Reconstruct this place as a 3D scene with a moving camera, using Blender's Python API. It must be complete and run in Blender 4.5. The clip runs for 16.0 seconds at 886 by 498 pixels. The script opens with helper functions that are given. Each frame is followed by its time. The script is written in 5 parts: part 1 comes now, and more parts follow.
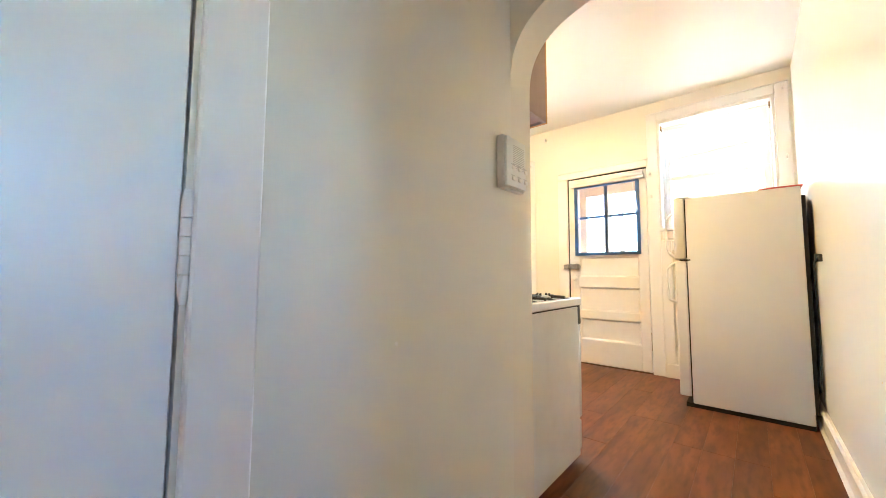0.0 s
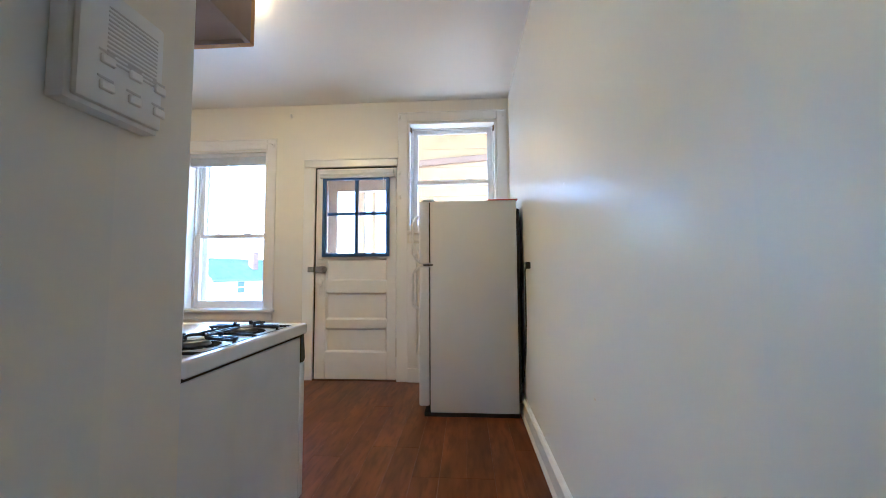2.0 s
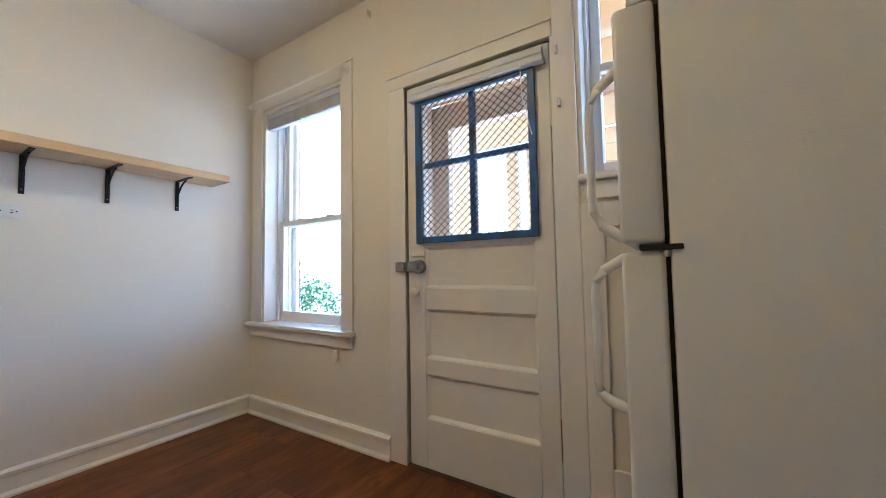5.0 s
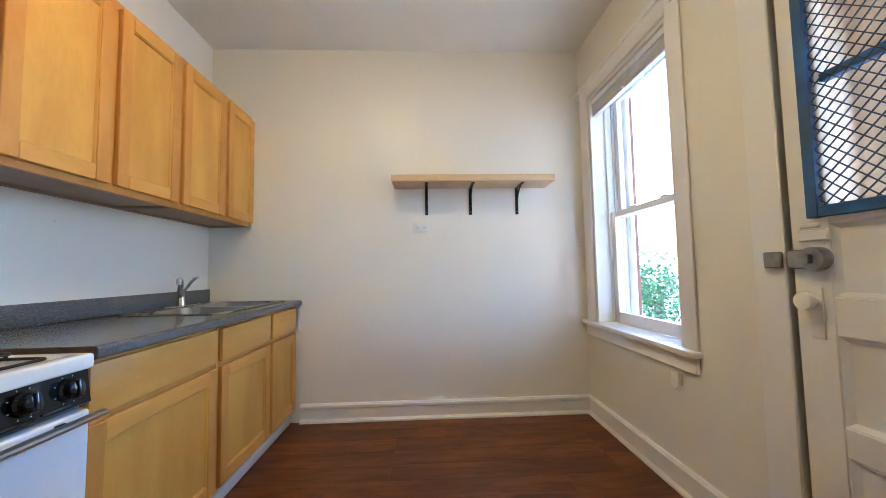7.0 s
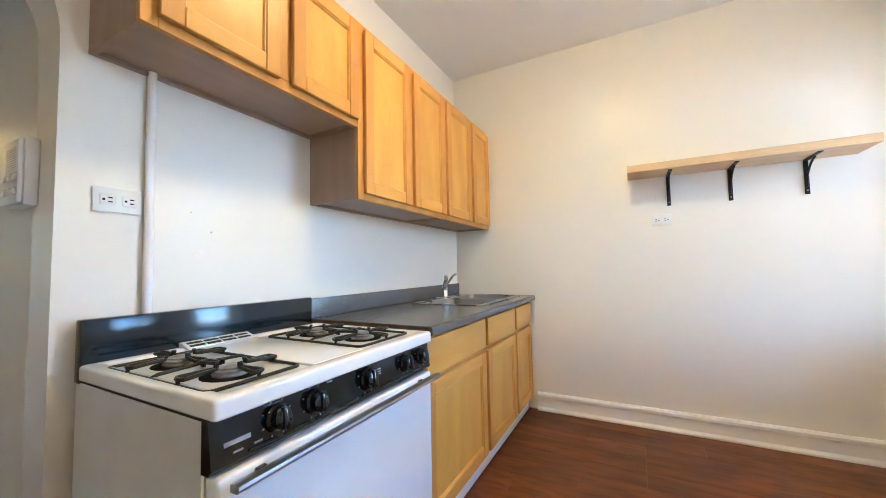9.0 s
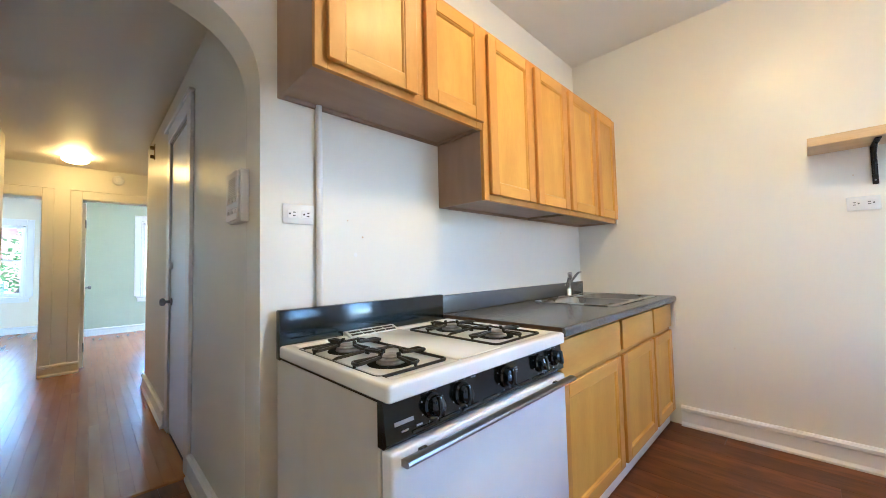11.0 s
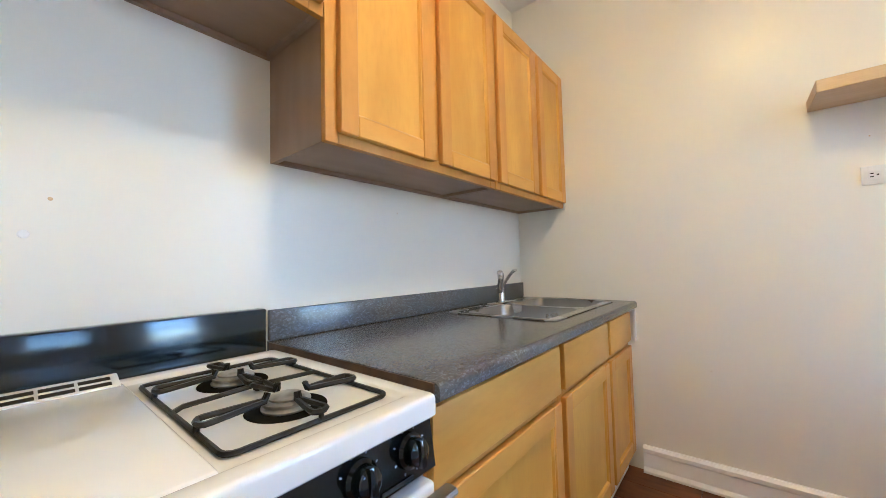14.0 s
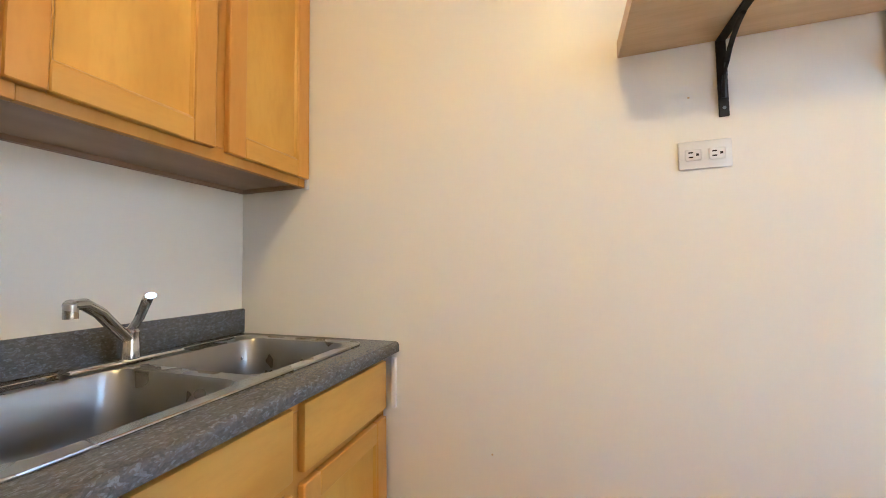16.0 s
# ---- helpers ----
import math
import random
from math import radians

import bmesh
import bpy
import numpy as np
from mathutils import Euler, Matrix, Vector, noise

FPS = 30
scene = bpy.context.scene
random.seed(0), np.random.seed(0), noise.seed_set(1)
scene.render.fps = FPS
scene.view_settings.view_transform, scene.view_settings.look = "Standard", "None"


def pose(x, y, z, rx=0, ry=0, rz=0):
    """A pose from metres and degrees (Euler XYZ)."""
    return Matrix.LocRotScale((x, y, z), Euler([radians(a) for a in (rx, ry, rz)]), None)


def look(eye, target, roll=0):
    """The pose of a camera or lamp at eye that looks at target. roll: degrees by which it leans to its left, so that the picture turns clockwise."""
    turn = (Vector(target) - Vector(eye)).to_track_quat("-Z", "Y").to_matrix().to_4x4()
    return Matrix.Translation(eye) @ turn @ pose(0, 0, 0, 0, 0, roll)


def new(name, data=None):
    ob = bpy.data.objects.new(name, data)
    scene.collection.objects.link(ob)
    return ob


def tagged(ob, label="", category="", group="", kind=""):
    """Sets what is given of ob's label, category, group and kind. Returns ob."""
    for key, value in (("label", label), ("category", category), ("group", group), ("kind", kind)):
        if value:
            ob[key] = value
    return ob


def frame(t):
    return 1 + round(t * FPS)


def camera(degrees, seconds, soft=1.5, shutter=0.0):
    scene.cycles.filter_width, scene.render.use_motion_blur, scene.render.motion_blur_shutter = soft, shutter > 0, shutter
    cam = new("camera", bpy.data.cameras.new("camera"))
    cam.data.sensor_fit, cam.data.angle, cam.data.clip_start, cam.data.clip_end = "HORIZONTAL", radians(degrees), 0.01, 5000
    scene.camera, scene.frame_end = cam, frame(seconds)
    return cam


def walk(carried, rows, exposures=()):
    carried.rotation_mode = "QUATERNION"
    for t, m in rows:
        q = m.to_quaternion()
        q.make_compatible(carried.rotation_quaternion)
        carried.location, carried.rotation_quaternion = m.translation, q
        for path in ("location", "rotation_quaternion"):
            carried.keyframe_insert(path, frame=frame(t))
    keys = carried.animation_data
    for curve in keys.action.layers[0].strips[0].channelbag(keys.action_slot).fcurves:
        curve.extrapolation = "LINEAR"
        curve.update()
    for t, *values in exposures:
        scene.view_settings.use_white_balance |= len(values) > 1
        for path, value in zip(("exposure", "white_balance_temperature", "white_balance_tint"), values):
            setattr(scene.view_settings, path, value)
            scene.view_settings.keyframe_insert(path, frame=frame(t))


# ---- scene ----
cam = camera(102.0, 16.0, soft=0.85)
PATH = [
    (0, (0.518, 0.006, 0.972), (-0.786, 1.516, 1.117), 0.3),
    (0.5, (0.538, 0.043, 0.976), (-0.288, 1.857, 1.141), 0.1),
    (1, (0.483, 0.132, 0.998), (0.044, 2.077, 1.153), 0.1),
    (1.5, (0.43, 0.358, 1.019), (0.245, 2.344, 1.16), -0.1),
    (2, (0.408, 0.652, 1.044), (0.279, 2.644, 1.172), -0.3),
    (2.5, (0.39, 1.015, 1.035), (0.278, 3.007, 1.163), -0.4),
    (3, (0.352, 1.354, 1.059), (0.257, 3.347, 1.187), -0.3),
    (3.2, (0.349, 1.507, 1.08), (0.248, 3.501, 1.193), -0.3),
    (5.3, (0.082, 2.671, 1.062), (-1.22, 4.185, 1.168), -1.0),
    (5.5, (0.051, 2.766, 1.064), (-1.415, 4.123, 1.165), -1.0),
    (6, (-0.007, 2.923, 1.048), (-1.774, 3.854, 1.158), -1.0),
    (6.5, (-0.009, 2.943, 1.037), (-1.937, 3.46, 1.163), -1.2),
    (7, (0.038, 2.932, 1.056), (-1.956, 3.022, 1.181), -1.0),
    (7.5, (0.075, 2.903, 1.074), (-1.911, 2.7, 1.192), -0.8),
    (8, (0.104, 2.82, 1.081), (-1.842, 2.374, 1.19), -0.7),
    (8.5, (0.143, 2.752, 1.09), (-1.727, 2.049, 1.195), -0.9),
    (9, (0.188, 2.707, 1.088), (-1.577, 1.773, 1.196), -1.1),
    (9.5, (0.211, 2.685, 1.093), (-1.441, 1.562, 1.201), -0.7),
    (10, (0.23, 2.666, 1.107), (-1.344, 1.438, 1.213), -0.9),
    (12.3, (0.26, 2.649, 1.093), (-0.997, 1.097, 1.189), -1.2),
    (12.5, (0.213, 2.626, 1.09), (-1.047, 1.076, 1.193), -1.1),
    (13, (0.032, 2.557, 1.101), (-1.258, 1.032, 1.199), -1.0),
    (13.5, (-0.222, 2.492, 1.085), (-1.679, 1.125, 1.185), -1.5),
    (14, (-0.515, 2.443, 1.077), (-2.059, 1.176, 1.17), -1.4),
    (14.5, (-0.787, 2.364, 1.068), (-2.412, 1.203, 1.171), -1.1),
    (15, (-1.033, 2.296, 1.068), (-2.709, 1.212, 1.177), -1.0),
    (15.5, (-1.309, 2.376, 1.07), (-3.056, 1.408, 1.171), -1.1),
    (16, (-1.553, 2.535, 1.104), (-3.447, 1.903, 1.208), -0.8),
]
walk(cam, [(t, look(eye, target, roll)) for t, eye, target, roll in PATH],
     exposures=[(0, 5.78, 5150, 9), (0.5, 5.4, 4900, 9), (1, 5.08, 4600, 9), (1.5, 4.95, 4200, 9), (2, 4.42, 4300, 9), (2.5, 4.1, 4420, 9), (3.2, 3.9, 4350, 9), (5.3, 3.95, 4600, 9),
                (6, 3.85, 4700, 9), (7, 4.25, 4600, 9), (8, 4.37, 4720, 9), (9, 4.82, 4780, 9), (10, 4.78, 4780, 9), (12.5, 4.76, 4780, 9), (14, 4.6, 4900, 9), (15, 4.58, 5050, 10), (16, 4.62, 5400, 12)])

# ---- world, sun and exposure ----
world = bpy.data.worlds.new("sky")
world.use_nodes = True
scene.world = world
wn = world.node_tree.nodes
sky = wn.new("ShaderNodeTexSky")
sky.sky_type, sky.sun_disc = "NISHITA", False
SUN_ELEV, SUN_AZ = radians(30), radians(268)
sky.sun_elevation, sky.sun_rotation = SUN_ELEV, SUN_AZ
world.node_tree.links.new(sky.outputs[0], wn["Background"].inputs[0])
wn["Background"].inputs[1].default_value = 0.15
sun = new("sun", bpy.data.lights.new("sun", "SUN"))
sun.data.energy, sun.data.angle, sun.data.color = 5.0, radians(0.53), (1.0, 0.96, 0.91)
sun_dir = Vector((math.sin(SUN_AZ) * math.cos(SUN_ELEV), math.cos(SUN_AZ) * math.cos(SUN_ELEV), math.sin(SUN_ELEV)))
sun.matrix_world = look(sun_dir * 30, (0, 0, 0))

# ---- plan ----
XW, XE, YS, YN = -2.632, 0.830, 1.35, 4.128      # kitchen walls
ZC = 2.755                                      # kitchen ceiling
HX0, HX1 = -0.165, 0.785                         # hall walls
HY, HZ = -3.2, 2.34                             # hall end wall, hall ceiling
YTH = 0.245                                     # floor change


# ---- materials ----
def material(name, colour, rough=0.5, metal=0.0, second=None, scale=8.0, stretch=(1, 1, 1), bump=0.0, bump_scale=60.0,
             contrast=(0.35, 0.65), spread=0.0, rough_var=0.0, coat=0.0, fine=None, fine_scale=90.0, fine_amount=0.3, spec=0.5):
    """A surface with broad variation between two colours, fine grain, relief and gloss changes, in metres."""
    m = bpy.data.materials.new(name)
    m.use_nodes = True
    nt = m.node_tree
    p = nt.nodes["Principled BSDF"]
    p.inputs["Roughness"].default_value, p.inputs["Metallic"].default_value = rough, metal
    p.inputs["Coat Weight"].default_value = coat
    p.inputs["Coat Roughness"].default_value = 0.12
    p.inputs["Specular IOR Level"].default_value = spec
    geo = nt.nodes.new("ShaderNodeNewGeometry")
    mp = nt.nodes.new("ShaderNodeMapping")
    mp.inputs["Scale"].default_value = stretch
    nt.links.new(geo.outputs["Position"], mp.inputs["Vector"])
    coord = mp.outputs[0]
    if spread:
        info = nt.nodes.new("ShaderNodeObjectInfo")
        shift = nt.nodes.new("ShaderNodeVectorMath")
        shift.operation = "MULTIPLY_ADD"
        shift.inputs[1].default_value = (1, 1, 1)
        mul = nt.nodes.new("ShaderNodeMath")
        mul.operation, mul.inputs[1].default_value = "MULTIPLY", 37.0
        nt.links.new(info.outputs["Random"], mul.inputs[0])
        comb = nt.nodes.new("ShaderNodeCombineXYZ")
        for k in range(3):
            nt.links.new(mul.outputs[0], comb.inputs[k])
        nt.links.new(coord, shift.inputs[0])
        nt.links.new(comb.outputs[0], shift.inputs[2])
        coord = shift.outputs[0]

    def noise_tex(sc, detail=2.0):
        n = nt.nodes.new("ShaderNodeTexNoise")
        n.inputs["Scale"].default_value, n.inputs["Detail"].default_value = sc, detail
        nt.links.new(coord, n.inputs["Vector"])
        return n.outputs[0]

    def mix(fac, a, b):
        x = nt.nodes.new("ShaderNodeMix")
        x.data_type = "RGBA"
        nt.links.new(fac, x.inputs[0])
        for sock, v in ((x.inputs[6], a), (x.inputs[7], b)):
            if isinstance(v, tuple):
                sock.default_value = (*v, 1)
            else:
                nt.links.new(v, sock)
        return x.outputs[2]

    def ramp(src, lo, hi, a=0.0, b=1.0):
        r = nt.nodes.new("ShaderNodeMapRange")
        r.inputs[1].default_value, r.inputs[2].default_value = lo, hi
        r.inputs[3].default_value, r.inputs[4].default_value = a, b
        nt.links.new(src, r.inputs[0])
        return r.outputs[0]

    second = second or tuple(c * 0.9 for c in colour)
    broad = noise_tex(scale)
    col = mix(ramp(broad, *contrast), colour, second)
    if fine:
        col = mix(ramp(noise_tex(fine_scale, 2.0), 0.45, 0.7, 0.0, fine_amount), col, fine)
    if spread:
        hsv = nt.nodes.new("ShaderNodeHueSaturation")
        nt.links.new(col, hsv.inputs["Color"])
        nt.links.new(ramp(info.outputs["Random"], 0, 1, 1 - spread, 1 + spread), hsv.inputs["Value"])
        col = hsv.outputs[0]
    nt.links.new(col, p.inputs["Base Color"])
    if rough_var:
        nt.links.new(ramp(noise_tex(scale * 2.3), 0.3, 0.7, rough - rough_var, rough + rough_var), p.inputs["Roughness"])
    if bump:
        b = nt.nodes.new("ShaderNodeBump")
        b.inputs["Strength"].default_value, b.inputs["Distance"].default_value = 1.0, bump
        nt.links.new(noise_tex(bump_scale, 3.0), b.inputs["Height"])
        nt.links.new(b.outputs[0], p.inputs["Normal"])
    return m


def glow(name, colour, strength):
    m = material(name, colour, 0.3)
    p = m.node_tree.nodes["Principled BSDF"]
    p.inputs["Emission Color"].default_value = (*colour, 1)
    p.inputs["Emission Strength"].default_value = strength
    return m


def clear_glass(name):
    m = bpy.data.materials.new(name)
    m.use_nodes = True
    p = m.node_tree.nodes["Principled BSDF"]
    p.inputs["Transmission Weight"].default_value = 1.0
    p.inputs["Roughness"].default_value = 0.0
    p.inputs["IOR"].default_value = 1.03
    p.inputs["Base Color"].default_value = (0.97, 0.99, 0.98, 1)
    return m


def flake_laminate(name):
    """Grey laminate printed with small overlapping flakes, slate, blue-grey and brown."""
    m = bpy.data.materials.new(name)
    m.use_nodes = True
    nt = m.node_tree
    p = nt.nodes["Principled BSDF"]
    geo = nt.nodes.new("ShaderNodeNewGeometry")
    warp = nt.nodes.new("ShaderNodeTexNoise")
    warp.inputs["Scale"].default_value = 55.0
    nt.links.new(geo.outputs["Position"], warp.inputs["Vector"])
    push = nt.nodes.new("ShaderNodeVectorMath")
    push.operation = "MULTIPLY_ADD"
    push.inputs[1].default_value = (0.010, 0.010, 0.010)
    nt.links.new(warp.outputs["Color"], push.inputs[0])
    nt.links.new(geo.outputs["Position"], push.inputs[2])
    mp = nt.nodes.new("ShaderNodeMapping")
    mp.inputs["Scale"].default_value = (0.62, 1.0, 1.0)
    nt.links.new(push.outputs[0], mp.inputs["Vector"])
    total = None
    for sc in (230.0, 480.0):
        v = nt.nodes.new("ShaderNodeTexVoronoi")
        v.inputs["Scale"].default_value = sc
        nt.links.new(mp.outputs[0], v.inputs["Vector"])
        sep = nt.nodes.new("ShaderNodeSeparateColor")
        nt.links.new(v.outputs["Color"], sep.inputs[0])
        if total is None:
            total = sep.outputs[0]
        else:
            mx = nt.nodes.new("ShaderNodeMix")
            mx.inputs[0].default_value = 0.38
            nt.links.new(total, mx.inputs[2])
            nt.links.new(sep.outputs[0], mx.inputs[3])
            total = mx.outputs[0]
    ramp = nt.nodes.new("ShaderNodeValToRGB")
    for k, (at, c) in enumerate(((0.15, (0.072, 0.074, 0.079)), (0.42, (0.092, 0.094, 0.101)), (0.58, (0.102, 0.099, 0.097)), (0.74, (0.116, 0.126, 0.144)), (0.9, (0.155, 0.172, 0.20)))):
        e = ramp.color_ramp.elements[k] if k < 2 else ramp.color_ramp.elements.new(at)
        e.position, e.color = at, (*c, 1)
    nt.links.new(total, ramp.inputs[0])
    nt.links.new(ramp.outputs[0], p.inputs["Base Color"])
    p.inputs["Roughness"].default_value = 0.21
    return m


M_WALL = material("kitchen_paint", (0.82, 0.785, 0.70), 0.27, spec=0.17, second=(0.795, 0.76, 0.675), scale=0.7, contrast=(0.1, 0.9), bump=0.0004, bump_scale=14)
M_HALL = material("hall_paint", (0.765, 0.74, 0.66), 0.42, second=(0.74, 0.715, 0.635), scale=0.7, contrast=(0.1, 0.9), bump=0.0004, bump_scale=13)
M_CEIL = material("ceiling_paint", (0.82, 0.79, 0.715), 0.42, second=(0.795, 0.765, 0.69), scale=0.6, contrast=(0.1, 0.9), bump=0.0003, bump_scale=12)
M_TRIM = material("trim_paint", (0.83, 0.815, 0.79), 0.3, second=(0.80, 0.782, 0.75), scale=4, contrast=(0.1, 0.9), bump=0.0003, bump_scale=35)
M_DOOR = material("door_paint", (0.81, 0.795, 0.77), 0.35, second=(0.785, 0.768, 0.738), scale=3.0, contrast=(0.1, 0.9), bump=0.0003, bump_scale=30, fine=(0.66, 0.62, 0.56), fine_scale=14, fine_amount=0.10)
# door white raised and cooled to carry the daylight falling on the hall leaf
M_DAYLIT = material("daylit_door_white", (0.85, 0.87, 0.88), 0.3, second=(0.82, 0.84, 0.85), scale=2.0, contrast=(0.1, 0.9), bump=0.0003, bump_scale=25)
M_GREEN = material("pale_green_paint", (0.47, 0.505, 0.375), 0.5, second=(0.445, 0.48, 0.355), scale=1.2)
M_ROOM = material("warm_room_paint", (0.84, 0.76, 0.58), 0.5, second=(0.81, 0.73, 0.55), scale=1.2, bump=0.0003, bump_scale=13)
M_TILE = material("pale_floor_tile", (0.55, 0.56, 0.55), 0.3, second=(0.5, 0.51, 0.5), scale=6)
M_FADED = material("faded_print", (0.62, 0.61, 0.60), 0.5)
M_MAPLE = material("maple", (0.66, 0.360, 0.062), 0.40, second=(0.57, 0.288, 0.044), scale=2.4, stretch=(3.2, 3.2, 0.8), bump=0.0002, bump_scale=60,
                   spread=0.06, coat=0.04, fine=(0.45, 0.19, 0.03), fine_scale=22, fine_amount=0.14, spec=0.3)
M_MAPLE_H = material("maple_rail", (0.66, 0.355, 0.068), 0.40, second=(0.57, 0.284, 0.048), scale=2.4, stretch=(0.8, 3.2, 3.2), bump=0.0002, bump_scale=60,
                     spread=0.07, coat=0.04, fine=(0.46, 0.20, 0.032), fine_scale=22, fine_amount=0.14, spec=0.3)
# the frames' own deeper tone, plus shade between the doors put into the colour
M_MAPLE_F = material("maple_frame_shaded", (0.60, 0.300, 0.060), 0.36, second=(0.52, 0.238, 0.042), scale=2.4, stretch=(3.2, 3.2, 0.8), bump=0.0002, bump_scale=60,
                     spread=0.05, coat=0.04, fine=(0.38, 0.15, 0.026), fine_scale=22, fine_amount=0.14, spec=0.3)
M_CARCASS = material("cabinet_laminate", (0.36, 0.245, 0.17), 0.5, second=(0.32, 0.215, 0.15), scale=3, stretch=(1, 5, 1))
M_SHELF = material("shelf_laminate", (0.66, 0.48, 0.27), 0.4, second=(0.60, 0.42, 0.22), scale=3, stretch=(8, 0.8, 8), fine=(0.5, 0.34, 0.17), fine_scale=20)
M_COUNTER = flake_laminate("countertop_laminate")
M_BROWN = material("bare_counter_edge", (0.10, 0.055, 0.035), 0.7, second=(0.06, 0.035, 0.025), scale=20)
M_STEEL = material("stainless_steel", (0.46, 0.445, 0.42), 0.27, 1.0, second=(0.41, 0.395, 0.37), scale=3, rough_var=0.04)
# sink steel darkened: the shade inside the bowls is put into the colour
M_BOWL = material("shaded_bowl_steel", (0.36, 0.35, 0.33), 0.31, 1.0, second=(0.31, 0.30, 0.285), scale=4, rough_var=0.05)
M_HANDLE = material("brushed_handle_metal", (0.42, 0.415, 0.415), 0.28, 1.0, second=(0.36, 0.355, 0.355), scale=5)
M_CHROME = material("chrome", (0.68, 0.68, 0.68), 0.12, 1.0, scale=10)
M_WHITE = material("white_enamel", (0.81, 0.83, 0.84), 0.18, second=(0.78, 0.79, 0.79), scale=4, coat=0.4)
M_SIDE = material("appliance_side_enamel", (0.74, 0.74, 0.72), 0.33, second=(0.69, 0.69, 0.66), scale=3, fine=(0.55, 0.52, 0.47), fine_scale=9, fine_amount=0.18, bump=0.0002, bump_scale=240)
M_FRIDGE = material("fridge_paint", (0.70, 0.69, 0.665), 0.42, second=(0.67, 0.66, 0.635), scale=2, bump=0.0004, bump_scale=260)
M_BLACK = material("black_enamel", (0.004, 0.009, 0.014), 0.13, second=(0.006, 0.012, 0.018), scale=9, coat=0.15)
M_IRON = material("cast_iron", (0.012, 0.012, 0.013), 0.45, second=(0.020, 0.019, 0.018), spec=0.3, scale=40, bump=0.0004, bump_scale=300)
M_BURNER = material("burner_aluminium", (0.36, 0.355, 0.345), 0.5, 0.4, second=(0.20, 0.19, 0.175), scale=30)
M_PLASTIC = material("white_plastic", (0.80, 0.80, 0.78), 0.4, scale=6)
M_INK = material("print_ink", (0.30, 0.30, 0.32), 0.5)
# near-black; in slots and the door gap it stands for their shade
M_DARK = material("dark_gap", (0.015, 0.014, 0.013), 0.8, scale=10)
M_WELL = material("burner_opening_black", (0.006, 0.006, 0.006), 0.9, scale=30, spec=0.1)
# screen paint whose strong blue includes lens-flare glare put into the colour
M_BLUE = material("flare_blue_screen_paint", (0.035, 0.135, 0.42), 0.45, second=(0.03, 0.08, 0.2), scale=12)
M_MESH = material("mesh_steel", (0.03, 0.045, 0.075), 0.6, 0.1, scale=20)
M_BLIND = material("vinyl_blind", (0.70, 0.71, 0.74), 0.45, scale=10)
M_BRASS = material("aged_brass", (0.36, 0.26, 0.12), 0.4, 0.9, second=(0.22, 0.15, 0.08), scale=30)
M_LOCK = material("grey_lock_metal", (0.34, 0.34, 0.35), 0.4, 0.8, second=(0.25, 0.25, 0.26), scale=30)
M_RED = material("red_card", (0.55, 0.10, 0.08), 0.6, scale=10)
M_PLANK = material("vinyl_plank", (0.195, 0.064, 0.019), 0.35, second=(0.110, 0.033, 0.010), scale=2.6, stretch=(3.6, 0.7, 1), spread=0.14, spec=0.25,
                   fine=(0.050, 0.014, 0.005), fine_scale=10, fine_amount=0.6, bump=0.00015, bump_scale=30)
M_OAK = material("oak_strip", (0.43, 0.180, 0.058), 0.27, second=(0.34, 0.128, 0.038), scale=2.2, stretch=(5, 0.5, 1), spread=0.06,
                 fine=(0.36, 0.15, 0.05), fine_scale=10, fine_amount=0.2)
M_SUB = material("subfloor", (0.05, 0.03, 0.02), 0.8)
M_GLASS = clear_glass("window_glass")
M_LAMP = glow("lamp_glass", (1.0, 0.64, 0.22), 4.6)
M_LAMP_HALL = glow("hall_lamp_glass", (1.0, 0.58, 0.15), 2.7)
M_TAN = material("porch_board_paint", (0.38, 0.235, 0.105), 0.7, second=(0.34, 0.205, 0.085), scale=3, bump=0.001, bump_scale=12)
M_DECK = material("pale_bounce_deck", (0.46, 0.37, 0.27), 0.8, second=(0.38, 0.30, 0.21), scale=3, stretch=(0.6, 4, 1))
M_STORM = material("pale_storm_frame_paint", (0.66, 0.54, 0.42), 0.6, second=(0.6, 0.48, 0.36), scale=4)
M_TANDARK = material("porch_beam_paint", (0.24, 0.14, 0.08), 0.7, second=(0.2, 0.115, 0.065), scale=3)
M_SIDING = material("white_siding", (0.78, 0.80, 0.80), 0.6, scale=0.7, second=(0.72, 0.75, 0.76))
M_ROOF = material("slate_roof", (0.13, 0.125, 0.115), 0.9, second=(0.11, 0.105, 0.095), scale=1.2)
M_ROOF2 = material("brown_roof", (0.075, 0.045, 0.04), 0.9, second=(0.055, 0.035, 0.03), scale=1.2)
M_PANE = material("dark_window_pane", (0.05, 0.06, 0.07), 0.1)
M_LEAF = material("leaves", (0.10, 0.15, 0.06), 0.8, spec=0.15, second=(0.05, 0.09, 0.03), scale=1.5)
M_BARK = material("bark", (0.09, 0.065, 0.045), 0.9, second=(0.06, 0.045, 0.03), scale=10, bump=0.01, bump_scale=20)
M_GRASS = material("yard_concrete", (0.32, 0.33, 0.33), 0.9, second=(0.25, 0.26, 0.25), scale=0.3)
M_BRICK = material("outside_brick", (0.20, 0.09, 0.06), 0.8, second=(0.14, 0.065, 0.045), scale=6, bump=0.004, bump_scale=30)


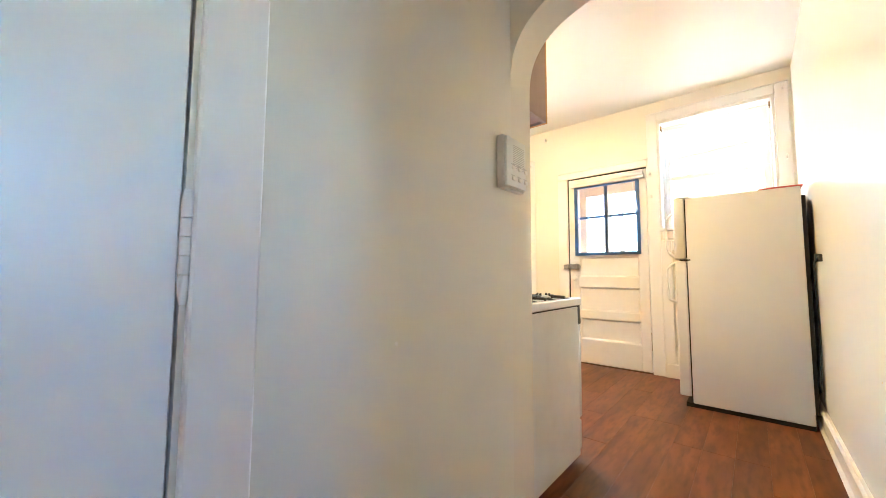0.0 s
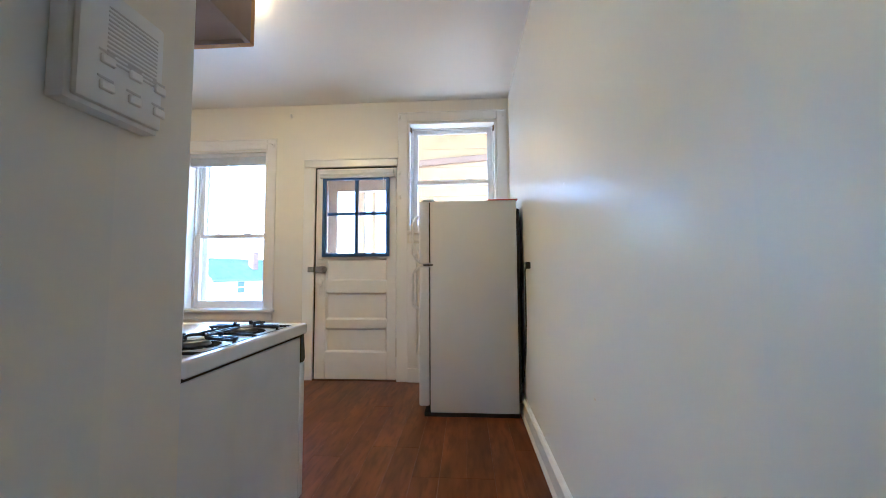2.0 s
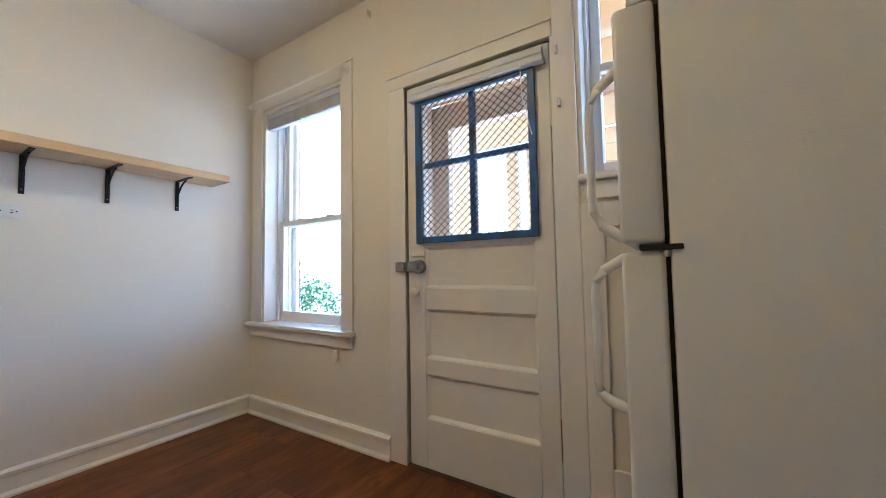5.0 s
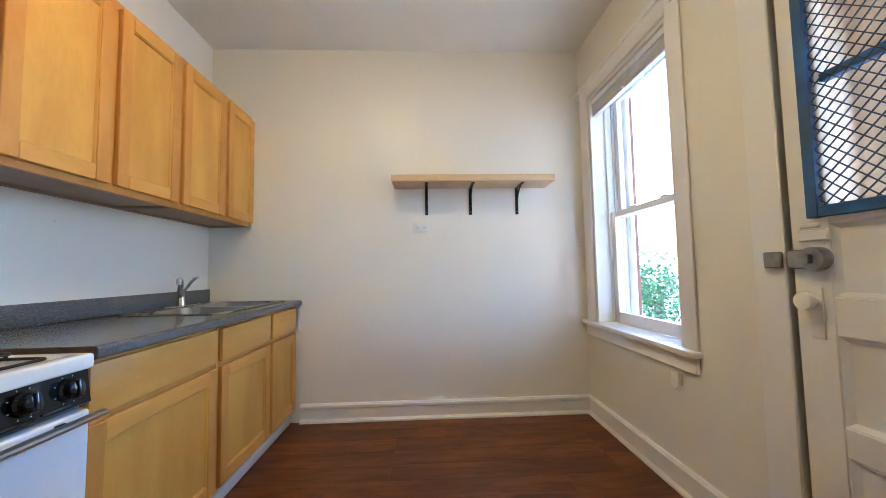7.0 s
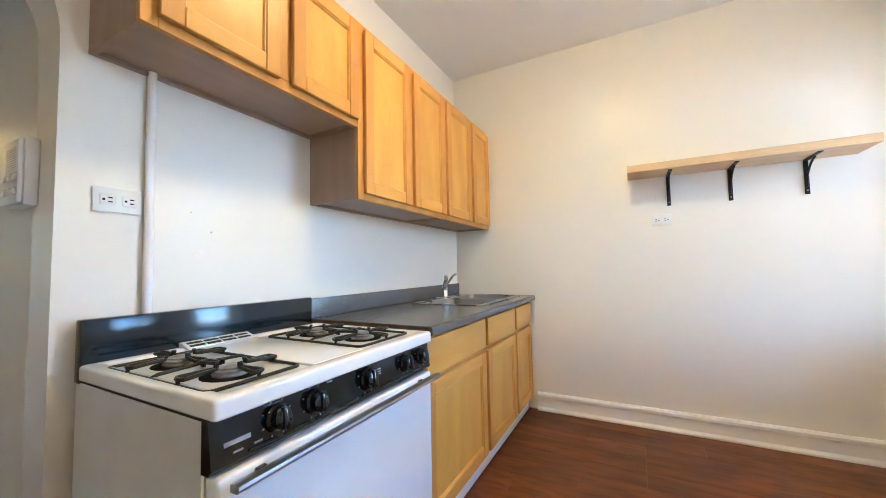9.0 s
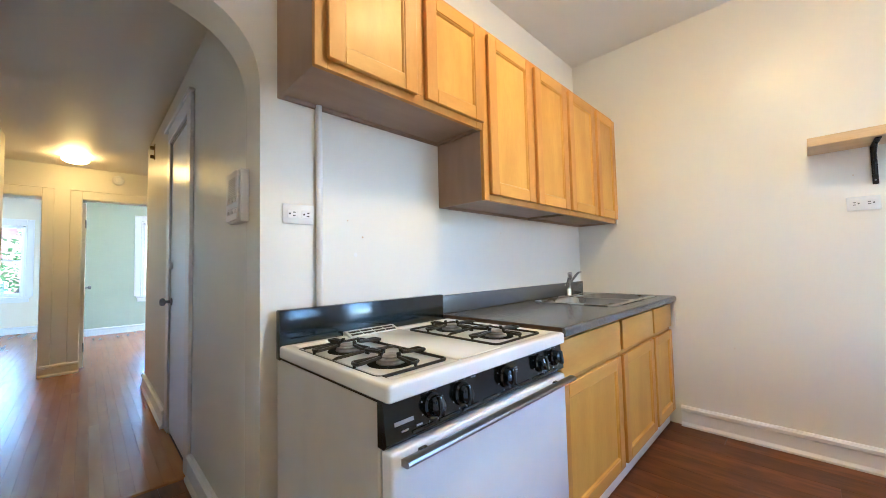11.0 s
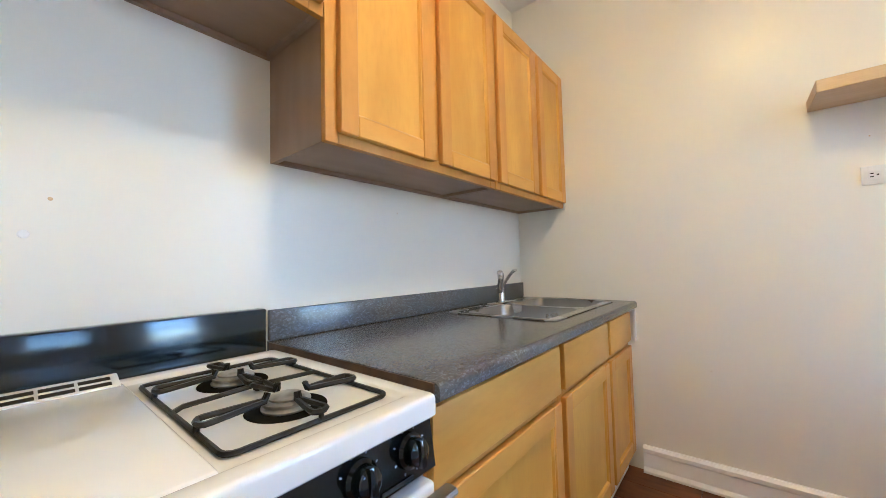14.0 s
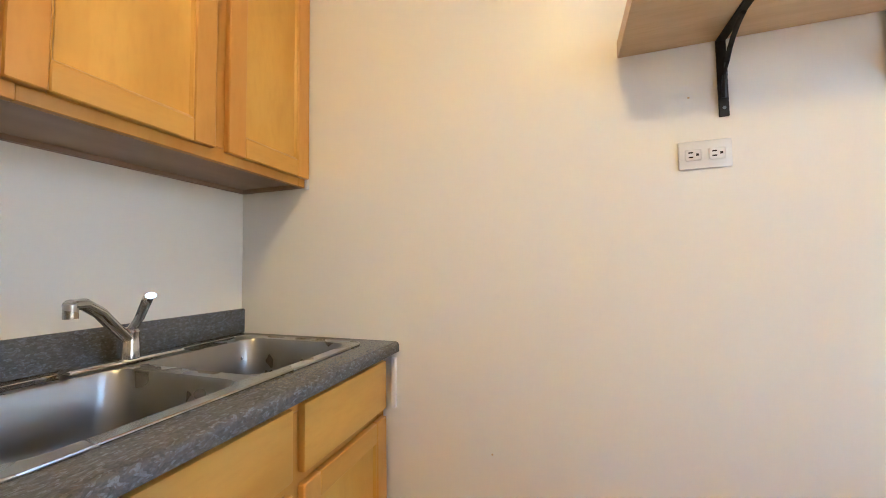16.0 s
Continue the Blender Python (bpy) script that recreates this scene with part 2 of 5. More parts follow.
# ---- mesh helpers ----
def box(bm, x0, x1, y0, y1, z0, z1, bevel=0.0, seg=1):
    r = bmesh.ops.create_cube(bm, size=1.0, matrix=Matrix.Translation(((x0 + x1) / 2, (y0 + y1) / 2, (z0 + z1) / 2)) @ Matrix.Diagonal((abs(x1 - x0), abs(y1 - y0), abs(z1 - z0), 1)))
    if bevel:
        edges = {e for v in r["verts"] for e in v.link_edges}
        bmesh.ops.bevel(bm, geom=list(edges), offset=bevel, segments=seg, profile=0.5, affect="EDGES")
    return bm


def boxes(*dims, bevel=0.0, seg=1):
    bm = bmesh.new()
    for d in dims:
        box(bm, *d, bevel=bevel, seg=seg)
    return bm


def cyl(bm, a, b, r0, r1=None, seg=16):
    a, b = Vector(a), Vector(b)
    d = b - a
    m = Matrix.Translation((a + b) / 2) @ d.to_track_quat("Z", "Y").to_matrix().to_4x4()
    bmesh.ops.create_cone(bm, cap_ends=True, segments=seg, radius1=r0, radius2=r0 if r1 is None else r1, depth=d.length, matrix=m)
    return bm


def tube(points, r, seg=8, flat=1.0):
    """A tube along a polyline, its section squashed sideways by flat."""
    pts = [Vector(p) for p in points]
    bm = bmesh.new()
    rings = []
    for i, p in enumerate(pts):
        d = (pts[min(i + 1, len(pts) - 1)] - pts[max(i - 1, 0)]).normalized()
        up = Vector((0, 0, 1)) if abs(d.z) < 0.9 else Vector((0, 1, 0))
        s = d.cross(up).normalized()
        u = s.cross(d).normalized()
        rings.append([bm.verts.new(p + (s * math.cos(a) * flat + u * math.sin(a)) * r) for a in (2 * math.pi * k / seg for k in range(seg))])
    for a, b in zip(rings, rings[1:]):
        for k in range(seg):
            bm.faces.new((a[k], a[(k + 1) % seg], b[(k + 1) % seg], b[k]))
    bm.faces.new(rings[0])
    bm.faces.new(list(reversed(rings[-1])))
    bmesh.ops.recalc_face_normals(bm, faces=bm.faces)
    return bm


def lathe(profile, centre, seg=28, axis="z"):
    """A turned body from (radius, height) pairs."""
    bm = bmesh.new()
    rings = []
    for r, h in profile:
        ring = []
        for k in range(seg):
            a = 2 * math.pi * k / seg
            v = Vector((r * math.cos(a), r * math.sin(a), h))
            if axis == "y":
                v = Vector((v.x, h, v.y))
            if axis == "x":
                v = Vector((h, v.x, v.y))
            ring.append(bm.verts.new(v + Vector(centre)))
        rings.append(ring)
    for a, b in zip(rings, rings[1:]):
        for k in range(seg):
            bm.faces.new((a[k], a[(k + 1) % seg], b[(k + 1) % seg], b[k]))
    bm.faces.new(rings[0])
    bm.faces.new(rings[-1])
    bmesh.ops.recalc_face_normals(bm, faces=bm.faces)
    return bm


def prism(profile, axis, a, b):
    """A closed profile of 2D points swept along x, y or z from a to b."""
    bm = bmesh.new()
    place = {"x": lambda p, t: (t, p[0], p[1]), "y": lambda p, t: (p[0], t, p[1]), "z": lambda p, t: (p[0], p[1], t)}[axis]
    r0 = [bm.verts.new(place(p, a)) for p in profile]
    r1 = [bm.verts.new(place(p, b)) for p in profile]
    n = len(profile)
    for k in range(n):
        bm.faces.new((r0[k], r0[(k + 1) % n], r1[(k + 1) % n], r1[k]))
    bm.faces.new(r0)
    bm.faces.new(r1)
    bmesh.ops.recalc_face_normals(bm, faces=bm.faces)
    return bm


def rings(loops):
    """A solid through a row of loops of equal length, closed at both ends."""
    bm = bmesh.new()
    rs = [[bm.verts.new(p) for p in l] for l in loops]
    n = len(rs[0])
    for a, b in zip(rs, rs[1:]):
        for k in range(n):
            bm.faces.new((a[k], a[(k + 1) % n], b[(k + 1) % n], b[k]))
    bm.faces.new(rs[0])
    bm.faces.new(rs[-1])
    bmesh.ops.recalc_face_normals(bm, faces=bm.faces)
    return bm


def mesh_object(name, bm, mat, smooth=False):
    me = bpy.data.meshes.new(name)
    bm.normal_update()
    bm.to_mesh(me)
    bm.free()
    me.materials.append(mat)
    if smooth:
        me.polygons.foreach_set("use_smooth", [True] * len(me.polygons))
        me.set_sharp_from_angle(angle=radians(38))
    return new(name, me)


PLACES = {}


def thing(name, at, label, category, group="", kind=""):
    e = new(name)
    e.location = at
    e.empty_display_size = 0.1
    PLACES[e.name] = Vector(at)
    return tagged(e, label, category, group, kind)


def part(name, bm, mat, parent, label="", smooth=True):
    """One mesh under a thing or a part; the mesh comes in world metres."""
    base = PLACES[parent.name]
    bm.transform(Matrix.Translation(-base))
    ob = mesh_object(name, bm, mat, smooth)
    ob.parent = parent
    PLACES[ob.name] = base.copy()
    return tagged(ob, label)


def structure(name, bm, mat, label, category, smooth=False):
    bmesh.ops.remove_doubles(bm, verts=bm.verts, dist=1e-5)
    ob = mesh_object(name, bm, mat, smooth)
    PLACES[ob.name] = Vector((0, 0, 0))
    return tagged(ob, label, category, kind="structure")


def single(name, bm, mat, at, label, category, group="", smooth=True):
    bm.transform(Matrix.Translation(-Vector(at)))
    ob = mesh_object(name, bm, mat, smooth)
    ob.location = at
    PLACES[ob.name] = Vector(at)
    return tagged(ob, label, category, group)


# ---- the large structure ----
T = 0.30
# north wall with two windows and the back door
W1 = (-2.47, -1.61, 0.684, 2.30)
DR = (-1.09, -0.28, 0.0, 2.095)
W2 = (-0.165, 0.715, 1.445, 2.54)
x0, x1 = XW - 0.2, XE + 0.2
structure("wall_north", boxes(
    (x0, W1[0], YN, YN + T, -0.1, ZC), (W1[0], W1[1], YN, YN + T, -0.1, W1[2] - 0.02), (W1[0], W1[1], YN, YN + T, W1[3], ZC),
    (W1[1], DR[0] - 0.02, YN, YN + T, -0.1, ZC), (DR[0] - 0.02, DR[1] + 0.02, YN, YN + T, DR[3] + 0.015, ZC), (DR[0] - 0.02, DR[1] + 0.02, YN, YN + T, -0.1, -0.004),
    (DR[1] + 0.02, W2[0], YN, YN + T, -0.1, ZC), (W2[0], W2[1], YN, YN + T, -0.1, W2[2] - 0.02), (W2[0], W2[1], YN, YN + T, W2[3], ZC),
    (W2[1], x1, YN, YN + T, -0.1, ZC)), M_WALL, "cream painted plaster wall with windows and the back door", "wall")
structure("wall_west", boxes((XW - 0.2, XW, YS - 0.17, YN, -0.1, ZC)), M_WALL, "cream painted plaster wall with a soft sheen", "wall")
structure("wall_east", boxes((XE, XE + 0.2, YS, YN, -0.1, ZC)), M_WALL, "cream painted plaster wall behind the refrigerator", "wall")

# south wall with the arched opening; its jambs run flush with the hall walls
YH = YS - 0.155
HXA = 0.826                                     # hall side of the east arch jamb
ACX, AHW, ASP, ARISE = (HX0 + HXA) / 2, (HXA - HX0) / 2, 1.70, 0.335


def arch_z(x):
    u = min(1.0, abs(x - ACX) / AHW)
    return ASP + ARISE * (1 - u ** 2.8) ** (1 / 2.8)


bm = boxes((XW, HX0, YH, YS, -0.1, ZC), (HXA, XE + 0.2, YH, YS, -0.1, ZC))
xs = [ACX - AHW * math.cos(math.pi * k / 40) for k in range(41)]
for a, b in zip(xs, xs[1:]):
    pts = [(a, arch_z(a)), (b, arch_z(b)), (b, ZC), (a, ZC)]
    f = [bm.verts.new((p[0], YS, p[1])) for p in pts]
    r = [bm.verts.new((p[0], YH, p[1])) for p in pts]
    bm.faces.new(list(reversed(f)))
    bm.faces.new(r)
    bm.faces.new((f[0], f[1], r[1], r[0]))
bmesh.ops.remove_doubles(bm, verts=bm.verts, dist=1e-5)
structure("wall_south", bm, M_WALL, "painted plaster wall with a rounded archway to the hall", "wall", smooth=True)

structure("ceiling", boxes((XW - 0.2, XE + 0.2, YH, YN + T, ZC, ZC + 0.25)), M_CEIL, "white painted plaster kitchen ceiling", "ceiling")
structure("floor", boxes((XW - 0.2, XE + 0.2, YTH, YN + T, -0.14, -0.006)), M_SUB, "dark red-brown vinyl plank kitchen floor", "floor")

# hall walls with their door openings
D1 = (-0.49, 0.165, 2.02)     # cupboard door in the west hall wall
HWE = -1.95                  # where the west hall wall ends
structure("wall_hall_west", boxes(
    (HX0 - 0.12, HX0, D1[1], YH, -0.1, HZ), (HX0 - 0.12, HX0, D1[0], D1[1], D1[2], HZ), (HX0 - 0.12, HX0, HWE, D1[0], -0.1, HZ),
    (-1.6, HX0 - 0.12, HWE, HWE + 0.12, -0.1, HZ), (-1.72, -1.6, HY, YH, -0.1, HZ)), M_HALL, "off-white painted plaster hall wall", "wall")
E1, E2 = (-0.50, 0.24), (-1.62, -0.92)
structure("wall_hall_east", boxes(
    (HXA, HX1 + 0.14, E1[1] + 0.09, YH, -0.1, HZ), (HX1, HX1 + 0.14, E1[1], E1[1] + 0.09, -0.1, HZ), (HX1, HX1 + 0.14, E1[0], E1[1], 2.04, HZ), (HX1, HX1 + 0.14, E2[1], E1[0], -0.1, HZ),
    (HX1, HX1 + 0.14, E2[0], E2[1], 2.04, HZ), (HX1, HX1 + 0.14, -2.25, E2[0], -0.1, HZ), (HX1 + 0.14, 2.2, -2.37, -2.25, -0.1, HZ), (2.2, 2.32, HY, -2.25, -0.1, HZ)),
    M_HALL, "off-white painted plaster hall wall with two doorways", "wall")
P0, P1, HD = 0.30, 0.62, 1.965     # pier between the two rooms, door heads
structure("wall_hall_end", boxes(
    (P0, P1, HY - 0.14, HY, -0.1, HZ + 0.2), (-0.62, P0, HY - 0.14, HY, HD, HZ + 0.2), (P1, 1.45, HY - 0.14, HY, HD, HZ + 0.2),
    (-1.72, -0.62, HY - 0.14, HY, -0.1, HZ + 0.2), (1.45, 2.32, HY - 0.14, HY, -0.1, HZ + 0.2)), M_HALL, "cream painted wall between two bedroom doorways", "wall")
structure("ceiling_hall", boxes((-1.72, 2.32, HY, YH, HZ, HZ + 0.2)), M_CEIL, "painted plaster hall ceiling", "ceiling")
structure("floor_hall", boxes((-1.72, 2.32, HY - 0.14, YTH, -0.14, -0.006)), M_SUB, "honey-coloured oak strip hall floor", "floor")
structure("threshold", prism([(YTH - 0.02, 0.0), (YTH + 0.02, 0.0), (YTH + 0.012, 0.006), (YTH - 0.012, 0.006)], "x", HX0, HXA), M_OAK, "oak strip where the two floors meet", "threshold")

# the two rooms beyond
RY0, RY1 = -6.4, -7.95
structure("wall_room_green", boxes(
    (-2.6, -1.15, RY0 - 0.25, RY0, -0.1, 2.6), (-0.49, P0 + 0.1, RY0 - 0.25, RY0, -0.1, 2.6), (-1.15, -0.49, RY0 - 0.25, RY0, -0.1, 0.66), (-1.15, -0.49, RY0 - 0.25, RY0, 2.1, 2.6),
    (-2.72, -2.6, RY0, HY - 0.14, -0.1, 2.6)), M_GREEN, "pale green painted bedroom wall with a window", "wall")
structure("wall_room_middle", boxes((P0 + 0.1, P0 + 0.22, RY1, HY - 0.14, -0.1, 2.6)), M_ROOM, "painted partition between the two rooms", "wall")
structure("wall_room_bright", boxes(
    (P0 + 0.22, 1.09, RY1 - 0.25, RY1, -0.1, 2.6), (1.09, 1.95, RY1 - 0.25, RY1, -0.1, 0.70), (1.09, 1.95, RY1 - 0.25, RY1, 2.08, 2.6), (1.95, 3.6, RY1 - 0.25, RY1, -0.1, 2.6),
    (3.6, 3.72, RY1, HY - 0.14, -0.1, 2.6)), M_ROOM, "bright cream room wall with a window", "wall")
structure("ceiling_rooms", boxes((-2.72, 3.72, RY1 - 0.25, HY - 0.14, 2.6, 2.75)), M_CEIL, "white ceiling of the rooms beyond the hall", "ceiling")
structure("floor_rooms", boxes((-2.72, 3.72, RY1 - 0.25, HY - 0.14, -0.14, -0.006)), M_SUB, "oak strip floor of the rooms beyond", "floor")
# plain shells behind the closed doorways
BX, BY0, BY1 = 2.25, -1.15, 0.36     # side room behind the open doorway
BW = (-0.48, -0.06, 1.26, 1.80)      # its window
structure("wall_side_room", boxes(
    (HX1 + 0.14, BX + 0.25, BY1, BY1 + 0.12, -0.1, HZ), (HX1 + 0.14, BX + 0.25, BY0 - 0.12, BY0, -0.1, HZ),
    (BX, BX + 0.25, BY0, BW[0], -0.1, HZ), (BX, BX + 0.25, BW[1], BY1, -0.1, HZ), (BX, BX + 0.25, BW[0], BW[1], -0.1, BW[2]), (BX, BX + 0.25, BW[0], BW[1], BW[3], HZ)),
    M_ROOM, "plain painted walls of the side room off the hall", "wall")
structure("wall_closet", boxes((HX1 + 0.8, HX1 + 0.9, -2.25, BY0 - 0.12, -0.1, HZ)), M_HALL, "plain wall behind the second hall doorway", "wall")
structure("ceiling_side_room", boxes((2.32, BX + 0.25, BY0 - 0.12, BY1 + 0.12, HZ, HZ + 0.2)), M_CEIL, "painted ceiling of the side room", "ceiling")
structure("floor_side_room", boxes((HX1 + 0.14, BX + 0.25, BY0 - 0.12, BY1 + 0.12, -0.004, 0.0)), M_TILE, "pale tiled floor of the side room", "floor")


# ---- baseboards ----
def base_profile(run, a, b, wall, side, h=0.13):
    """A baseboard with a stepped cap and a shoe moulding; side is the way from the wall into the room."""
    s = side
    pts = [(wall, 0), (wall + s * 0.034, 0), (wall + s * 0.034, 0.012), (wall + s * 0.022, 0.028), (wall + s * 0.020, h - 0.035),
           (wall + s * 0.026, h - 0.03), (wall + s * 0.026, h - 0.012), (wall + s * 0.014, h), (wall, h)]
    return prism(pts, run, a, b)


def skirting(run, a, b, wall, side):
    return structure("baseboard", base_profile(run, a, b, wall, side), M_TRIM, "white painted baseboard with a stepped cap", "baseboard")


skirting("y", 2.02, YN, XW, 1)
skirting("x", XW + 0.036, DR[0] - 0.125, YN, -1)
skirting("y", YS, YN, XE, -1)
skirting("y", D1[1] + 0.115, YH, HX0, 1)
skirting("y", HWE, D1[0] - 0.115, HX0, 1)
skirting("y", E1[1] + 0.13, YS, HXA, -1)
skirting("x", -2.6, P0 + 0.1, RY0, 1)
skirting("x", P0 + 0.22, 3.6, RY1, 1)
skirting("x", P0 + 0.005, P1 - 0.005, HY, 1)


# ---- floor boards, and the rest of the scene's pieces come last; here the openings ----
def sash(bm, xa, xb, y, za, zb, stile=0.045, depth=0.035, bottom=0.06):
    box(bm, xa, xa + stile, y, y + depth, za, zb, 0.003)
    box(bm, xb - stile, xb, y, y + depth, za, zb, 0.003)
    box(bm, xa + stile, xb - stile, y + 0.001, y + depth - 0.001, za, za + bottom, 0.003)
    box(bm, xa + stile, xb - stile, y + 0.001, y + depth - 0.001, zb - 0.04, zb, 0.003)
    return bm


def double_hung(name, rect, y, out, label, rail, casing=(0.1, 0.1, 0.1), stool=(0.07, 0.07), lintel_proud=0.02, face=1):
    """A double-hung window: rect is the opening, y the wall's face, out the way to the open air (1: +y)."""
    xa, xb, za, zb = rect
    s = out
    w = thing(name, ((xa + xb) / 2, y, za), label, "window", kind="structure")

    def yb(d0, d1):
        return tuple(sorted((y + s * d0, y + s * d1)))
    cl, cr, ct = casing
    fr = bmesh.new()
    if cl:
        box(fr, xa - cl, xa - 0.004, *yb(-0.013, -0.0015), za, zb + ct, 0.004)
    if cr:
        box(fr, xb + 0.004, xb + cr, *yb(-0.013, -0.0015), za, zb + ct, 0.004)
    box(fr, xa - 0.004, xb + 0.004, *yb(-0.0127, -0.0015), zb + 0.004, zb + ct, 0.004)
    box(fr, xa - cl - 0.004, xb + cr + 0.004, *yb(-0.017, -0.001), zb + ct, zb + ct + 0.012, 0.003)
    part("casing", fr, M_TRIM, w, "white painted casing boards")
    jm = bmesh.new()
    box(jm, xa, xa + 0.02, *yb(0.0, 0.28), za, zb - 0.02, 0.002)
    box(jm, xb - 0.02, xb, *yb(0.0, 0.28), za, zb - 0.02, 0.002)
    box(jm, xa, xb, *yb(0.0, 0.28), zb - 0.02, zb, 0.002)
    for k, d in enumerate((0.10, 0.15, 0.20)):
        box(jm, xa + 0.02, xa + 0.036, *yb(d, d + 0.014), za, zb - 0.02, 0.002)
        box(jm, xb - 0.036, xb - 0.02, *yb(d, d + 0.014), za, zb - 0.02, 0.002)
    part("jamb", jm, M_TRIM, w)
    st = bmesh.new()
    box(st, xa - stool[0], xb + stool[1], *yb(-0.05, 0.0), za - 0.028, za, 0.006, 2)
    box(st, xa, xb, *yb(0.0, 0.12), za - 0.0275, za - 0.0005, 0.002)
    box(st, xa, xb, *yb(0.12, 0.30), za - 0.0275, za - 0.005, 0.002)
    part("window_sill", st, M_TRIM, w)
    ap = box(bmesh.new(), xa - stool[0] + 0.02, xb + stool[1] - 0.02, *yb(-0.022, -0.0015), za - 0.105, za - 0.029, 0.004)
    part("apron", ap, M_TRIM, w)
    for a, b in ((xa + 0.02, xa + 0.075), (xb - 0.075, xb - 0.02)):
        part("storm_frame", boxes((a, b, *yb(0.235, 0.262), za + 0.001, zb - 0.021), bevel=0.003), M_TRIM, w)
    ia, ib = xa + 0.037, xb - 0.037
    d_up, d_lo = (0.165, 0.115)
    up = part("upper_sash", sash(bmesh.new(), ia, ib, y + s * d_up if s > 0 else y - d_up - 0.035, rail, zb - 0.022, bottom=0.035), M_TRIM, w)
    lo = part("lower_sash", sash(bmesh.new(), ia, ib, y + s * d_lo if s > 0 else y - d_lo - 0.035, za, rail + 0.04, bottom=0.075), M_TRIM, w)
    for par, d, a, b in ((up, d_up, rail + 0.035, zb - 0.062), (lo, d_lo, za + 0.075, rail)):
        g = part("pane", box(bmesh.new(), ia + 0.044, ib - 0.044, *yb(d + 0.014, d + 0.018), a, b), M_GLASS, par)
        g.visible_shadow = False
    for k in (0.3, 0.7):
        xx = ia + (ib - ia) * k
        part("sash_lock", boxes((xx - 0.03, xx + 0.03, *yb(d_lo + 0.004, d_lo + 0.03), rail + 0.04, rail + 0.052), bevel=0.004), M_TRIM, lo)
    return w


win1 = double_hung("window_1", W1, YN, 1, "white painted double-hung window in the corner with a deep sill", 1.41, casing=(0.12, 0.10, 0.10), stool=(0.155, 0.115))
win2 = double_hung("window_2", W2, YN, 1, "white painted double-hung window high behind the refrigerator", 1.935, casing=(0.095, 0.095, 0.09), stool=(0.0, 0.0))
win3 = double_hung("window_3", (-1.15, -0.49, 0.66, 2.1), RY0, -1, "white window in the pale green bedroom", 1.38)
win4 = double_hung("window_4", (1.09, 1.95, 0.70, 2.08), RY1, -1, "white window in the bright room at the end", 1.37)


def side_window():
    """A plain double-hung window in the side room's outer wall."""
    ya, yb, za, zb = BW
    w = thing("window_5", (BX, (ya + yb) / 2, za), "white painted double-hung window of the side room", "window", kind="structure")
    part("jamb", boxes((BX, BX + 0.2, ya, ya + 0.02, za, zb - 0.02), (BX, BX + 0.2, yb - 0.02, yb, za, zb - 0.02), (BX, BX + 0.2, ya, yb, zb - 0.02, zb)), M_TRIM, w)
    part("window_sill", boxes((BX - 0.04, BX + 0.2, ya - 0.06, yb + 0.06, za - 0.026, za), bevel=0.004), M_TRIM, w)
    mid = (za + zb) / 2
    for name, x, a, b in (("lower_sash", BX + 0.08, za, mid + 0.02), ("upper_sash", BX + 0.12, mid - 0.02, zb - 0.02)):
        sh = part(name, boxes((x, x + 0.035, ya + 0.02, ya + 0.065, a, b), (x, x + 0.035, yb - 0.065, yb - 0.02, a, b), (x + 0.001, x + 0.034, ya + 0.065, yb - 0.065, a, a + 0.05), (x + 0.001, x + 0.034, ya + 0.065, yb - 0.065, b - 0.04, b)), M_TRIM, w)
        g = part("pane", boxes((x + 0.014, x + 0.018, ya + 0.064, yb - 0.064, a + 0.049, b - 0.039)), M_GLASS, sh)
        g.visible_shadow = False


side_window()
# panelled spandrel below the second window
sp = bmesh.new()
for d in ((W2[0] - 0.0, W2[0] + 0.09, 1.15), (W2[1] - 0.09, W2[1], 1.15)):
    box(sp, d[0], d[1], YN - 0.018, YN - 0.001, 0.13, 1.325, 0.003)
box(sp, W2[0] + 0.09, W2[1] - 0.09, YN - 0.0175, YN - 0.001, 1.22, 1.325, 0.003)
box(sp, W2[0] + 0.09, W2[1] - 0.09, YN - 0.0175, YN - 0.001, 0.13, 0.26, 0.003)
box(sp, W2[0], XE - 0.036, YN - 0.03, YN - 0.001, 0.0, 0.13, 0.004)
structure("trim", sp, M_TRIM, "white panelled woodwork below the window", "trim")


